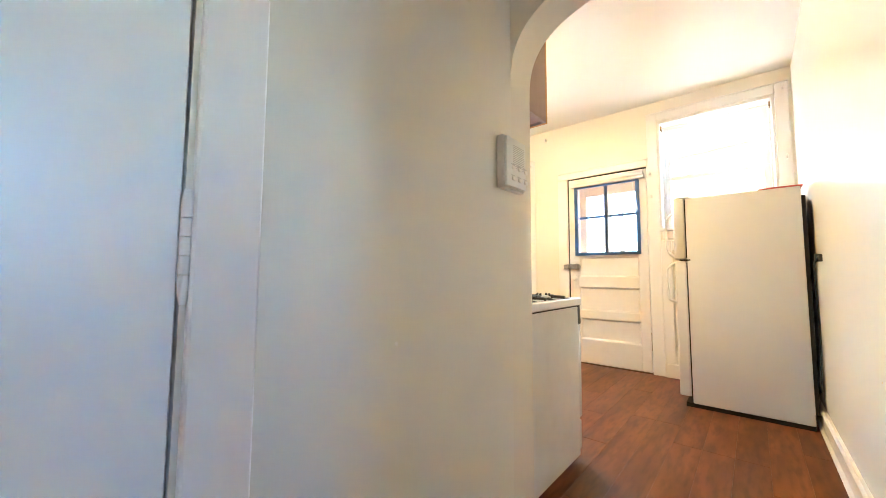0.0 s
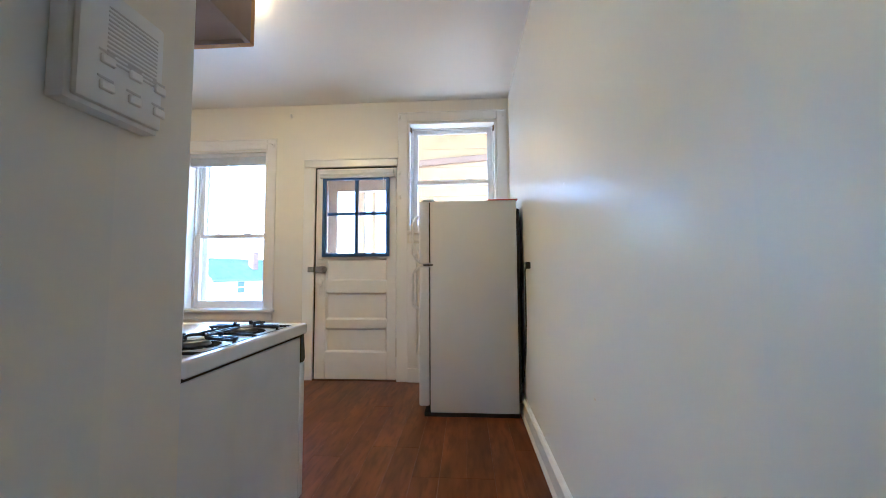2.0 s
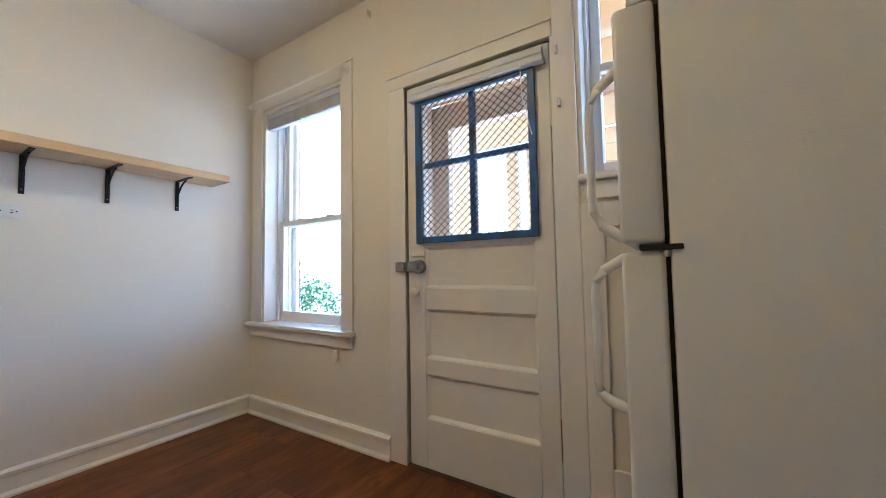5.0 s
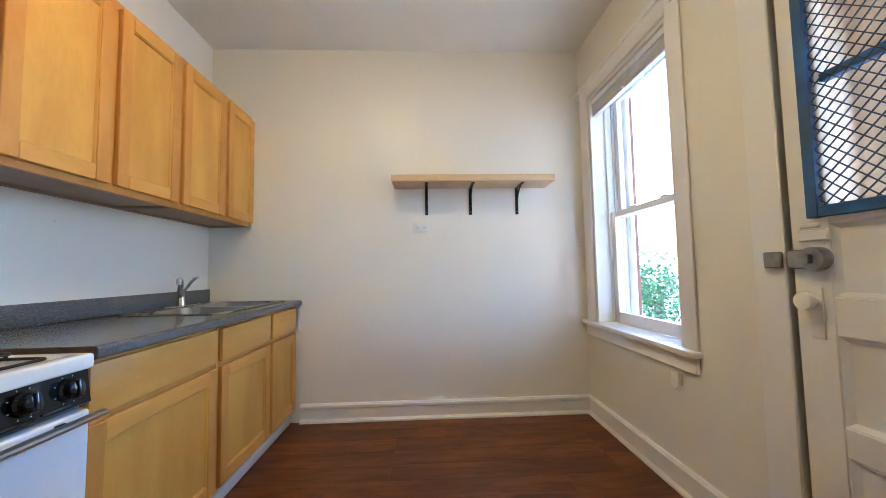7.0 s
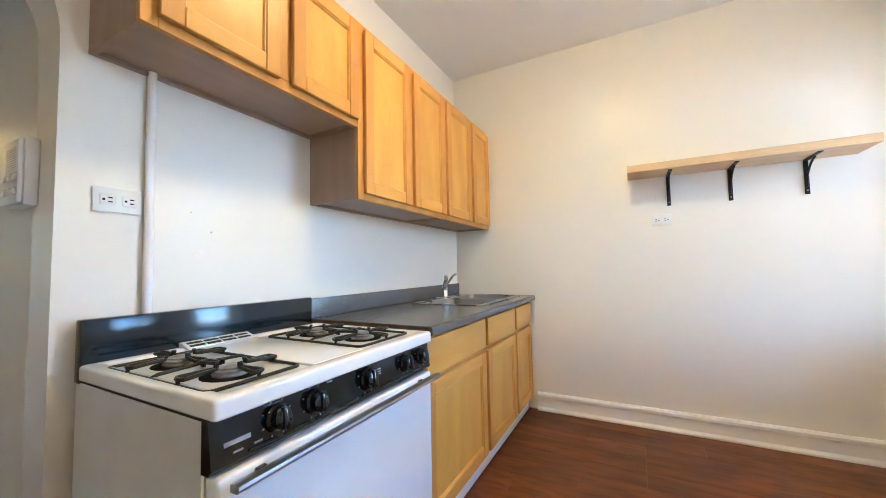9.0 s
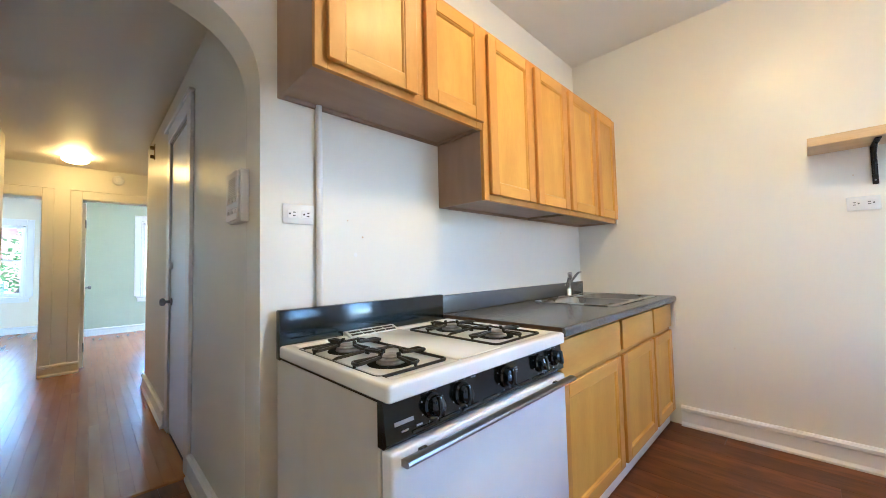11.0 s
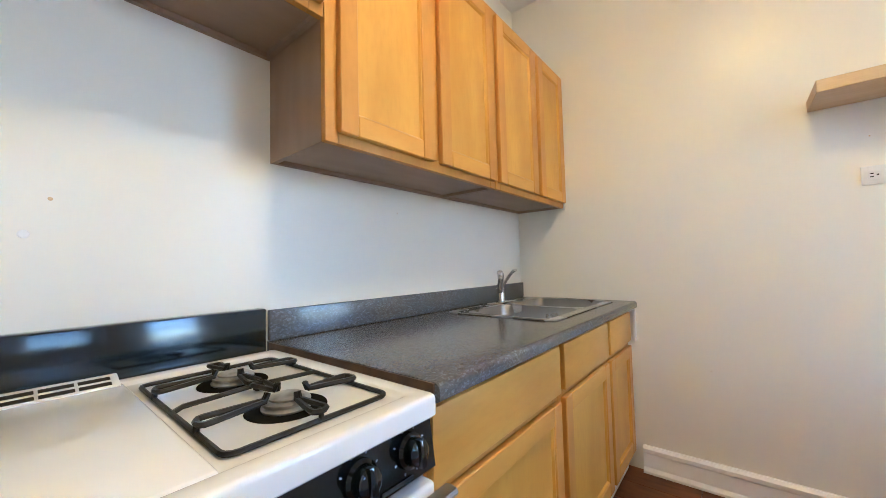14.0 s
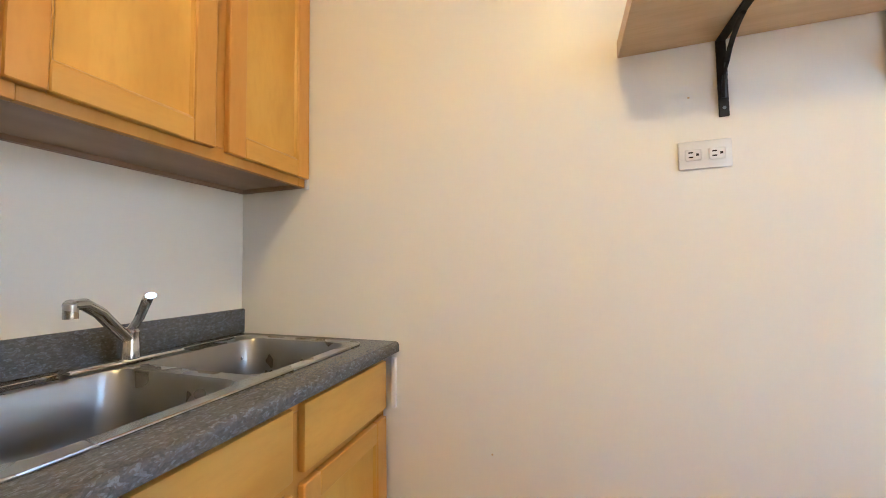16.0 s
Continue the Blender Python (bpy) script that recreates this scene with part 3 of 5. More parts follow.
# ---- back door ----
def back_door():
    xa, xb, za, zb = DR[0], DR[1], 0.012, DR[3] - 0.008
    yf = YN + 0.006
    d = thing("door_1", ((xa + xb) / 2, yf, 0), "white panelled back door with a glazed top behind blue security mesh, closed", "door", kind="structure")
    bm = bmesh.new()
    gx0, gx1, gz0, gz1 = xa + 0.085, xb - 0.075, 1.235, 1.975
    rails = ((za, 0.27), (0.50, 0.585), (0.845, 0.96), (1.18, 1.235), (gz1, zb))
    th = 0.042
    box(bm, xa, gx0 + 0.025, yf, yf + th, za, zb, 0.003)
    box(bm, gx1 - 0.015, xb, yf, yf + th, za, zb, 0.003)
    for a, b in rails:
        box(bm, gx0 + 0.025, gx1 - 0.015, yf + 0.0004, yf + th - 0.0004, a, b, 0.003)
    part("door_frame", bm, M_DOOR, d)
    for a, b in ((0.27, 0.50), (0.585, 0.845), (0.96, 1.18)):
        def rim(k, yy):
            return [(gx0 + 0.025 + k, yy, a + k), (gx1 - 0.015 - k, yy, a + k), (gx1 - 0.015 - k, yy, b - k), (gx0 + 0.025 + k, yy, b - k)]
        pn = rings([rim(-0.002, yf + 0.036), rim(-0.002, yf + 0.0045), rim(0.003, yf + 0.005), rim(0.008, yf + 0.010), rim(0.016, yf + 0.019), rim(0.022, yf + 0.020)])
        part("panel", pn, M_DOOR, d)
    mx, mz = (gx0 + gx1) / 2 - 0.005, 1.63
    sx0, sx1, sz0, sz1 = gx0 + 0.025, gx1 - 0.015, gz0, gz1
    mb = boxes((mx - 0.016, mx + 0.016, yf + 0.008, yf + 0.036, sz0, sz1), (sx0, mx - 0.016, yf + 0.009, yf + 0.035, mz - 0.014, mz + 0.014), (mx + 0.016, sx1, yf + 0.009, yf + 0.035, mz - 0.014, mz + 0.014), bevel=0.003)
    part("muntin", mb, M_BLUE, d, "painted glazing bars, with flare blue in their colour")
    for a, b in ((sx0, mx - 0.016), (mx + 0.016, sx1)):
        for c, e in ((sz0, mz - 0.014), (mz + 0.014, sz1)):
            g = part("pane", box(bmesh.new(), a, b, yf + 0.020, yf + 0.024, c, e), M_GLASS, d)
            g.visible_shadow = False
    # security screen on the inside
    qx0, qx1, qz0, qz1 = -1.02, -0.345, 1.20, 1.985
    sc = boxes((qx0, qx0 + 0.034, yf - 0.022, yf - 0.002, qz0, qz1), (qx1 - 0.034, qx1, yf - 0.022, yf - 0.002, qz0, qz1),
               (qx0 + 0.034, qx1 - 0.034, yf - 0.021, yf - 0.003, qz0, qz0 + 0.034), (qx0 + 0.034, qx1 - 0.034, yf - 0.021, yf - 0.003, qz1 - 0.02, qz1), bevel=0.002)
    screen = part("security_screen", sc, M_BLUE, d, "painted steel frame over the door glass, with flare blue in its colour")
    px, pz, w = 0.042, 0.0185, 0.0016
    verts, faces = [], []

    def strand(a, b):
        a, b = Vector(a), Vector(b)
        u = (b - a).normalized()
        n = Vector((-u.z, 0, u.x)) * w
        o = Vector((0, w, 0))
        k = len(verts)
        verts.extend([a - n - o, a + n - o, a + n + o, a - n + o, b - n - o, b + n - o, b + n + o, b - n + o])
        faces.extend([(k, k + 1, k + 5, k + 4), (k + 1, k + 2, k + 6, k + 5), (k + 2, k + 3, k + 7, k + 6), (k + 3, k, k + 4, k + 7)])
    ix0, ix1, iz0, iz1 = qx0 + 0.03, qx1 - 0.03, qz0 + 0.03, qz1 - 0.015
    yy = yf - 0.011
    rows = int((iz1 - iz0) / pz)
    cols = int((ix1 - ix0) / (px / 2))
    for r in range(rows + 1):
        z = iz0 + r * pz
        for c in range(cols):
            up0 = 1 if (c + r) % 2 else -1
            strand((ix0 + c * px / 2, yy, z + up0 * pz / 2), (ix0 + (c + 1) * px / 2, yy, z - up0 * pz / 2))
    me = bpy.data.meshes.new("expanded_mesh")
    me.from_pydata([v - PLACES[screen.name] for v in verts], [], faces)
    me.materials.append(M_MESH)
    ob = new("expanded_mesh", me)
    ob.parent = screen
    tagged(ob, "dark expanded metal mesh")
    # lock case, bolt, knob and plate
    lk = boxes((xa + 0.005, xa + 0.105, yf - 0.03, yf - 0.001, 1.045, 1.105), bevel=0.006)
    cyl(lk, (xa + 0.085, yf - 0.034, 1.075), (xa + 0.085, yf - 0.001, 1.075), 0.036)
    lock = part("rim_lock", lk, M_LOCK, d, "grey metal rim lock")
    part("keeper", boxes((xa - 0.062, xa - 0.001, yf - 0.044, yf - 0.0285, 1.048, 1.102), bevel=0.004), M_LOCK, lock)
    part("thumb_turn", boxes((xa + 0.078, xa + 0.092, yf - 0.052, yf - 0.034, 1.06, 1.09), bevel=0.003), M_LOCK, lock)
    part("upper_latch", boxes((xa + 0.03, xa + 0.12, yf - 0.014, yf - 0.001, 1.13, 1.165), (xa + 0.045, xa + 0.105, yf - 0.022, yf - 0.012, 1.17, 1.185), bevel=0.004), M_DOOR, d, "painted-over latch")
    part("knob_plate", boxes((xa + 0.045, xa + 0.085, yf - 0.006, yf - 0.001, 0.83, 0.99), bevel=0.003), M_DOOR, d)
    part("door_knob", lathe([(0.012, -0.004), (0.012, -0.022), (0.024, -0.028), (0.029, -0.040), (0.026, -0.052), (0.012, -0.058)], (xa + 0.065, yf, 0.945), 20, "y"), M_TRIM, d, "white painted round knob")
    for z in (0.32, 1.78):
        hg = boxes((xb + 0.001, xb + 0.011, yf - 0.012, yf + 0.002, z - 0.09, z + 0.09), bevel=0.003)
        part("hinge", hg, M_BRASS if z < 1 else M_DOOR, d, "worn brass butt hinge" if z < 1 else "")
    # roller blind drawn up over the glass
    bl = boxes((xa + 0.045, xb - 0.015, yf - 0.05, yf - 0.004, 1.985, 2.02), (xa + 0.05, xb - 0.02, yf - 0.045, yf - 0.006, 2.022, 2.062), bevel=0.006, seg=2)
    blind = part("blind", bl, M_BLIND, d, "grey-white slatted blind drawn up")
    part("blind_cord", tube([(xb - 0.12, yf - 0.05, 2.0), (xb - 0.115, yf - 0.045, 1.85), (xb - 0.085, yf - 0.04, 1.70), (xb - 0.075, yf - 0.04, 1.66)], 0.0022, 6), M_PLASTIC, blind)
    # outer storm frame, narrower than the opening
    st = boxes((xa - 0.015, -0.985, YN + 0.285, YN + 0.345, 0.0, zb), (-0.985, xb + 0.015, YN + 0.286, YN + 0.344, 1.925, zb), (xb - 0.045, xb + 0.015, YN + 0.285, YN + 0.345, 0.0, 1.925), bevel=0.004)
    part("storm_frame", st, M_STORM, d, "tan painted outer door frame")
    # threshold and frame
    part("door_threshold", boxes((xa - 0.015, xb + 0.015, YN - 0.012, YN + 0.2, 0.0, 0.010), bevel=0.002), M_BROWN, d, "dark worn threshold")
    cs = bmesh.new()
    box(cs, xa - 0.125, xa - 0.008, YN - 0.014, YN - 0.0015, 0.0, zb + 0.012, 0.004)
    box(cs, xb + 0.008, W2[0] - 0.001, YN - 0.0138, YN - 0.0015, 0.0, zb + 0.012, 0.003)
    box(cs, xa - 0.125, xb + 0.018, YN - 0.0142, YN - 0.0012, zb + 0.012, zb + 0.085, 0.004)
    box(cs, xa - 0.129, xb + 0.02, YN - 0.019, YN - 0.001, zb + 0.085, zb + 0.096, 0.003)
    part("door_casing", cs, M_TRIM, d)
    def reveal(y0, y1):
        return boxes((xa - 0.018, xa - 0.006, y0, y1, 0, zb + 0.01), (xb + 0.006, xb + 0.018, y0, y1, 0, zb + 0.01), (xa - 0.018, xb + 0.018, y0, y1, zb + 0.004, zb + 0.018))
    # solid dark strips that colour in the shade of the gap by the leaf
    part("door_jamb", reveal(YN + 0.03, YN + 0.052), M_DARK, d, "dark strips standing for the shade in the door gap")
    part("outer_jamb", reveal(YN + 0.054, YN + 0.283), M_STORM, d, "pale painted outer jamb")
    return d


back_door()


# ---- hall doors and trim ----
def hall_door():
    ya, yb = D1[0] + 0.004, D1[1] - 0.004
    d = thing("door_2", (HX0 - 0.02, (ya + yb) / 2, 0), "white painted flush hall cupboard door, closed", "door", kind="structure")
    part("leaf", boxes((HX0 - 0.037, HX0 - 0.002, ya, yb, 0.012, D1[2] - 0.004), bevel=0.003), M_DAYLIT, d)
    for z in (0.28, 1.016, 1.80):
        h = bmesh.new()
        for k in range(5):
            cyl(h, (HX0 + 0.008, yb + 0.006, z - 0.075 + k * 0.030), (HX0 + 0.008, yb + 0.006, z - 0.047 + k * 0.030), 0.0085, seg=12)
        cyl(h, (HX0 + 0.008, yb + 0.006, z - 0.092), (HX0 + 0.008, yb + 0.006, z - 0.075), 0.005, 0.0085, 12)
        cyl(h, (HX0 + 0.008, yb + 0.006, z + 0.073), (HX0 + 0.008, yb + 0.006, z + 0.090), 0.0085, 0.005, 12)
        part("hinge", h, M_TRIM, d, "painted-over butt hinge with five knuckles")
    kn = lathe([(0.026, 0.0), (0.026, 0.006), (0.010, 0.010), (0.010, 0.034), (0.024, 0.042), (0.027, 0.054), (0.020, 0.066), (0.006, 0.069)], (HX0, ya + 0.07, 0.905), 20, "x")
    part("door_knob", kn, M_LOCK, d, "dull metal knob")
    part("deadbolt", lathe([(0.024, 0.0), (0.024, 0.012), (0.018, 0.018), (0.004, 0.019)], (HX0, ya + 0.07, 1.15), 18, "x"), M_TRIM, d)
    cs = bmesh.new()
    box(cs, HX0 + 0.001, HX0 + 0.022, yb + 0.012, yb + 0.115, 0, D1[2] + 0.1, 0.004)
    box(cs, HX0 + 0.001, HX0 + 0.012, ya - 0.115, ya - 0.003, 0, D1[2] + 0.1, 0.003)
    box(cs, HX0 + 0.001, HX0 + 0.0215, ya - 0.008, yb + 0.012, D1[2] + 0.006, D1[2] + 0.1, 0.004)
    box(cs, HX0 + 0.001, HX0 + 0.034, ya - 0.125, yb + 0.125, D1[2] + 0.1, D1[2] + 0.122, 0.005)
    part("door_casing", cs, M_TRIM, d)


hall_door()


def doorway_trim(name, label, span, zt, ajar=False):
    """Casing and jambs of a doorway in the east hall wall; the leaf is closed and set back, or folded open into the room."""
    ya, yb = span
    d = thing(name, (HX1 + 0.07, (ya + yb) / 2, 0), label, "door", kind="structure")
    cs = bmesh.new()
    for a, b in ((ya - 0.11, ya + 0.012), (yb - 0.012, yb + 0.11)):
        box(cs, HX1 - 0.024, HX1 - 0.001, a, b, 0.0, zt + 0.11, 0.005)
        box(cs, HX1 - 0.034, HX1 - 0.022, a + 0.004, b - 0.004, 0.0, 0.16, 0.005)
        box(cs, HX1 - 0.033, HX1 - 0.023, (a if a < ya else b - 0.02), (a + 0.02 if a < ya else b), 0.16, zt + 0.11, 0.004)
    box(cs, HX1 - 0.0235, HX1 - 0.001, ya + 0.012, yb - 0.012, zt - 0.012, zt + 0.11, 0.005)
    box(cs, HX1 - 0.038, HX1 - 0.001, ya - 0.12, yb + 0.12, zt + 0.11, zt + 0.13, 0.005)
    part("door_casing", cs, M_TRIM, d)
    part("door_jamb", boxes((HX1, HX1 + 0.14, ya, ya + 0.02, 0, zt - 0.02), (HX1, HX1 + 0.14, yb - 0.02, yb, 0, zt - 0.02), (HX1, HX1 + 0.14, ya, yb, zt - 0.02, zt), bevel=0.003), M_TRIM, d)
    if ajar:
        leaf = part("leaf", boxes((HX1 + 0.15, HX1 + 0.15 + yb - ya - 0.05, ya - 0.022, ya + 0.013, 0.012, zt - 0.026), bevel=0.003), M_DOOR, d)
        kn = lathe([(0.026, 0.0), (0.026, 0.006), (0.010, 0.010), (0.010, 0.034), (0.025, 0.044), (0.025, 0.056), (0.006, 0.064)], (HX1 + 0.15 + yb - ya - 0.12, ya + 0.013, 0.93), 20, "y")
        part("door_knob", kn, M_LOCK, leaf, "dull metal knob")
        for z in (0.28, 1.02, 1.76):
            part("hinge", cyl(bmesh.new(), (HX1 + 0.145, ya + 0.022, z - 0.05), (HX1 + 0.145, ya + 0.022, z + 0.05), 0.008, seg=12), M_LOCK, d, "dull metal hinge")
    else:
        part("leaf", boxes((HX1 + 0.045, HX1 + 0.08, ya + 0.024, yb - 0.024, 0.012, zt - 0.026), bevel=0.003), M_DOOR, d)
    part("strike_plate", boxes((HX1 + 0.012, HX1 + 0.034, ya + 0.02, ya + 0.0225, 0.83, 0.93), bevel=0.001), M_BRASS, d, "brass strike plate")
    return d


doorway_trim("door_3", "white painted door standing open into the side room", E1, 2.04, ajar=True)
doorway_trim("door_4", "white painted second hall door set back in its frame", E2, 2.04)

# heads and sides of the two room doorways
def opening_casing(x0_, x1_, label):
    """A flat painted head board, with the leg that stands on the pier between the doorways."""
    cs = bmesh.new()
    leg = (P0 + 0.004, P0 + 0.10) if x0_ < 0 else (P1 - 0.10, P1 - 0.004)
    box(cs, *leg, HY + 0.001, HY + 0.018, 0.13, HD + 0.10, 0.004)
    run = (x0_, P0 + 0.004) if x0_ < 0 else (P1 - 0.004, x1_)
    box(cs, *run, HY + 0.001, HY + 0.0178, HD + 0.004, HD + 0.0998, 0.004)
    box(cs, x0_, x1_, HY + 0.001, HY + 0.024, HD + 0.10, HD + 0.112, 0.003)
    return structure("trim", cs, M_HALL, label, "trim")


opening_casing(-0.72, P0 + 0.10, "painted door head over the green bedroom doorway")
opening_casing(P1 - 0.10, 1.55, "painted door head over the bright room doorway")
room_door = thing("door_5", (P0 - 0.02, HY - 0.16, 0), "white bedroom door opened against the partition, seen edge-on", "door", kind="structure")
part("leaf", boxes((P0 - 0.032, P0 + 0.004, HY - 0.86, HY - 0.15, 0.012, HD - 0.01), bevel=0.003), M_DOOR, room_door)
part("door_knob", lathe([(0.010, 0.0), (0.010, -0.03), (0.024, -0.04), (0.024, -0.055), (0.006, -0.062)], (P0 - 0.032, HY - 0.78, 0.93), 16, "x"), M_LOCK, room_door)
for z in (0.25, 1.70):
    part("hinge", cyl(bmesh.new(), (P0 - 0.03, HY - 0.145, z - 0.05), (P0 - 0.03, HY - 0.145, z + 0.05), 0.009, seg=10), M_LOCK, room_door)


def ceiling_lamp(at, label, r, flat, glass):
    """A flush lamp: metal pan, glowing glass bowl, finial and the bulb's light."""
    x, y, z = at
    l = thing("ceiling_light", (x, y, z), label, "ceiling light")
    part("pan", lathe([(r * 0.66, -0.001), (r * 0.68, -0.014), (r * 0.62, -0.018)], at, 36), M_BRASS, l, "thin metal rim")
    prof = [(r * 0.64, -0.016), (r * 0.80, -0.019), (r * 0.93, -0.027)] + [(r * math.cos(a), -0.042 - r * flat * math.sin(a)) for a in (radians(9 * k) for k in range(10))]
    part("bowl", lathe(prof + [(0.004, -0.042 - r * flat)], at, 36), glass, l, "glowing warm glass bowl")
    return l


ceiling_lamp((0.356, -2.62, HZ), "lit flush ceiling light with a warm oval glass bowl", 0.105, 0.42, M_LAMP_HALL)
ceiling_lamp((-1.06, 2.60, ZC), "lit flush kitchen ceiling light with a warm glass bowl", 0.15, 0.2, M_LAMP)

sm = thing("smoke_detector", (0.0, HY, 2.235), "small round cream smoke detector above the doorway", "smoke detector")
part("housing", lathe([(0.058, 0.0), (0.058, 0.018), (0.045, 0.034), (0.012, 0.038)], (0.0, HY, 2.235), 28, "y"), M_PLASTIC, sm)
part("grille", lathe([(0.028, 0.036), (0.026, 0.042), (0.004, 0.043)], (0.0, HY, 2.235), 20, "y"), M_TRIM, sm)

br = thing("wall_bracket", (HX0, -1.42, 2.19), "small dark metal bracket high on the hall wall", "bracket")
part("plate", boxes((HX0 + 0.001, HX0 + 0.006, -1.44, -1.40, 2.12, 2.26), bevel=0.002), M_BRASS, br)
for z in (2.13, 2.21):
    part("hook", boxes((HX0 + 0.006, HX0 + 0.035, -1.432, -1.408, z, z + 0.03), bevel=0.004), M_BRASS, br)


def intercom():
    y0, y1, z0, z1 = 1.088, 1.238, 1.285, 1.478
    i = thing("intercom", (HX0, (y0 + y1) / 2, (z0 + z1) / 2), "white plastic intercom panel with speaker slots and buttons", "intercom")
    part("back_box", boxes((HX0 + 0.001, HX0 + 0.030, y0, y1, z0, z1), bevel=0.004, seg=2), M_PLASTIC, i)
    part("cover", boxes((HX0 + 0.030, HX0 + 0.042, y0 + 0.006, y1 - 0.006, z0 + 0.006, z1 - 0.006), bevel=0.005, seg=2), M_PLASTIC, i)
    for k in range(13):
        z = z1 - 0.035 - k * 0.0068
        part("speaker_slot", boxes((HX0 + 0.0415, HX0 + 0.0428, y0 + 0.045, y1 - 0.02, z, z + 0.0028)), M_FADED, i)
    for r in range(2):
        for c in range(3):
            y, z = y0 + 0.045 + c * 0.045, z0 + 0.075 - r * 0.04
            part("button", boxes((HX0 + 0.042, HX0 + 0.048, y - 0.011, y + 0.011, z - 0.007, z + 0.007), bevel=0.002), M_TRIM, i)
            part("caption_bar", boxes((HX0 + 0.0418, HX0 + 0.0428, y - 0.012, y + 0.012, z + 0.011, z + 0.0145)), M_FADED, i)


intercom()


# ---- kitchen cabinets ----
def shaker_door(xa, xb, za, zb, y, parent, name="door", frame_w=0.058):
    """A framed door with a recessed panel; y is its front."""
    d0 = y - 0.02
    ia, ib, ja, jb = xa + frame_w, xb - frame_w, za + frame_w, zb - frame_w
    def rect(i, yy):
        return [(ia + i, yy, ja + i), (ib - i, yy, ja + i), (ib - i, yy, jb - i), (ia + i, yy, jb - i)]
    bd = rings([rect(-0.002, d0 + 0.003), rect(-0.002, y - 0.004), rect(0.003, y - 0.005), rect(0.008, d0 + 0.0075), rect(0.014, d0 + 0.0075)])
    door = part(name, bd, M_MAPLE, parent)
    for a, b in ((xa, xa + frame_w), (xb - frame_w, xb)):
        part("stile", box(bmesh.new(), a, b, d0, y, za, zb, 0.003), M_MAPLE_F, door)
    for a, b in ((za, za + frame_w), (zb - frame_w, zb)):
        part("rail", box(bmesh.new(), xa + frame_w, xb - frame_w, d0 + 0.0004, y - 0.0004, a, b, 0.003), M_MAPLE_H, door)
    return door


UF = 1.650     # face of the wall cabinets


def wall_cabinet(xa, xb, za, zb, doors, label):
    c = thing("wall_cabinet", ((xa + xb) / 2, (YS + UF) / 2, za), label, "wall cabinet", "wall cabinets over the counter")
    def flat(i, zz):
        return [(xa + i, YS + 0.001 + i, zz), (xb - i, YS + 0.001 + i, zz), (xb - i, UF - 0.019 - i * 0.1, zz), (xa + i, UF - 0.019 - i * 0.1, zz)]
    part("carcass", rings([flat(0, zb), flat(0, za), flat(0.016, za), flat(0.0165, za + 0.013)]), M_CARCASS, c, "brown laminate box", smooth=False)
    fr = bmesh.new()
    box(fr, xa, xa + 0.04, UF - 0.019, UF, za, zb, 0.0015)
    box(fr, xb - 0.04, xb, UF - 0.019, UF, za, zb, 0.0015)
    box(fr, xa + 0.04, xb - 0.04, UF - 0.0188, UF - 0.0002, za, za + 0.04, 0.0015)
    box(fr, xa + 0.04, xb - 0.04, UF - 0.0188, UF - 0.0002, zb - 0.04, zb, 0.0015)
    m = (doors[0][1] + doors[1][0]) / 2
    box(fr, m - 0.03, m + 0.03, UF - 0.0186, UF - 0.0004, za + 0.04, zb - 0.04, 0.0015)
    part("face_frame", fr, M_MAPLE_F, c)
    for a, b in doors:
        shaker_door(a, b, za + 0.028, zb - 0.028, UF + 0.0205, c)
    return c


UT = 2.215
wall_cabinet(-2.63, -1.852, 1.402, UT, ((-2.622, -2.290), (-2.252, -1.868)), "maple wall cabinet with two framed doors in the corner")
wall_cabinet(-1.849, -1.022, 1.402, UT, ((-1.834, -1.468), (-1.432, -1.056)), "maple wall cabinet with two framed doors above the counter")
wall_cabinet(-1.019, -0.222, 1.722, UT, ((-1.012, -0.664), (-0.616, -0.258)), "short maple wall cabinet with two framed doors above the range")
single("scribe_strip", boxes((XW + 0.001, XW + 0.014, UF + 0.001, UF + 0.012, 1.395, UT), bevel=0.002), M_TRIM, (XW + 0.006, UF + 0.006, 1.395), "white strip where the wall cabinet meets the wall", "trim strip")
single("scribe_strip", boxes((XW + 0.001, XW + 0.016, 1.998, 2.012, 0.655, 0.815), bevel=0.002), M_TRIM, (XW + 0.008, 2.005, 0.655), "white strip where the base cabinet meets the wall", "trim strip")

BF = 1.972     # face of the base cabinets
ZT = 0.866     # top of the counter


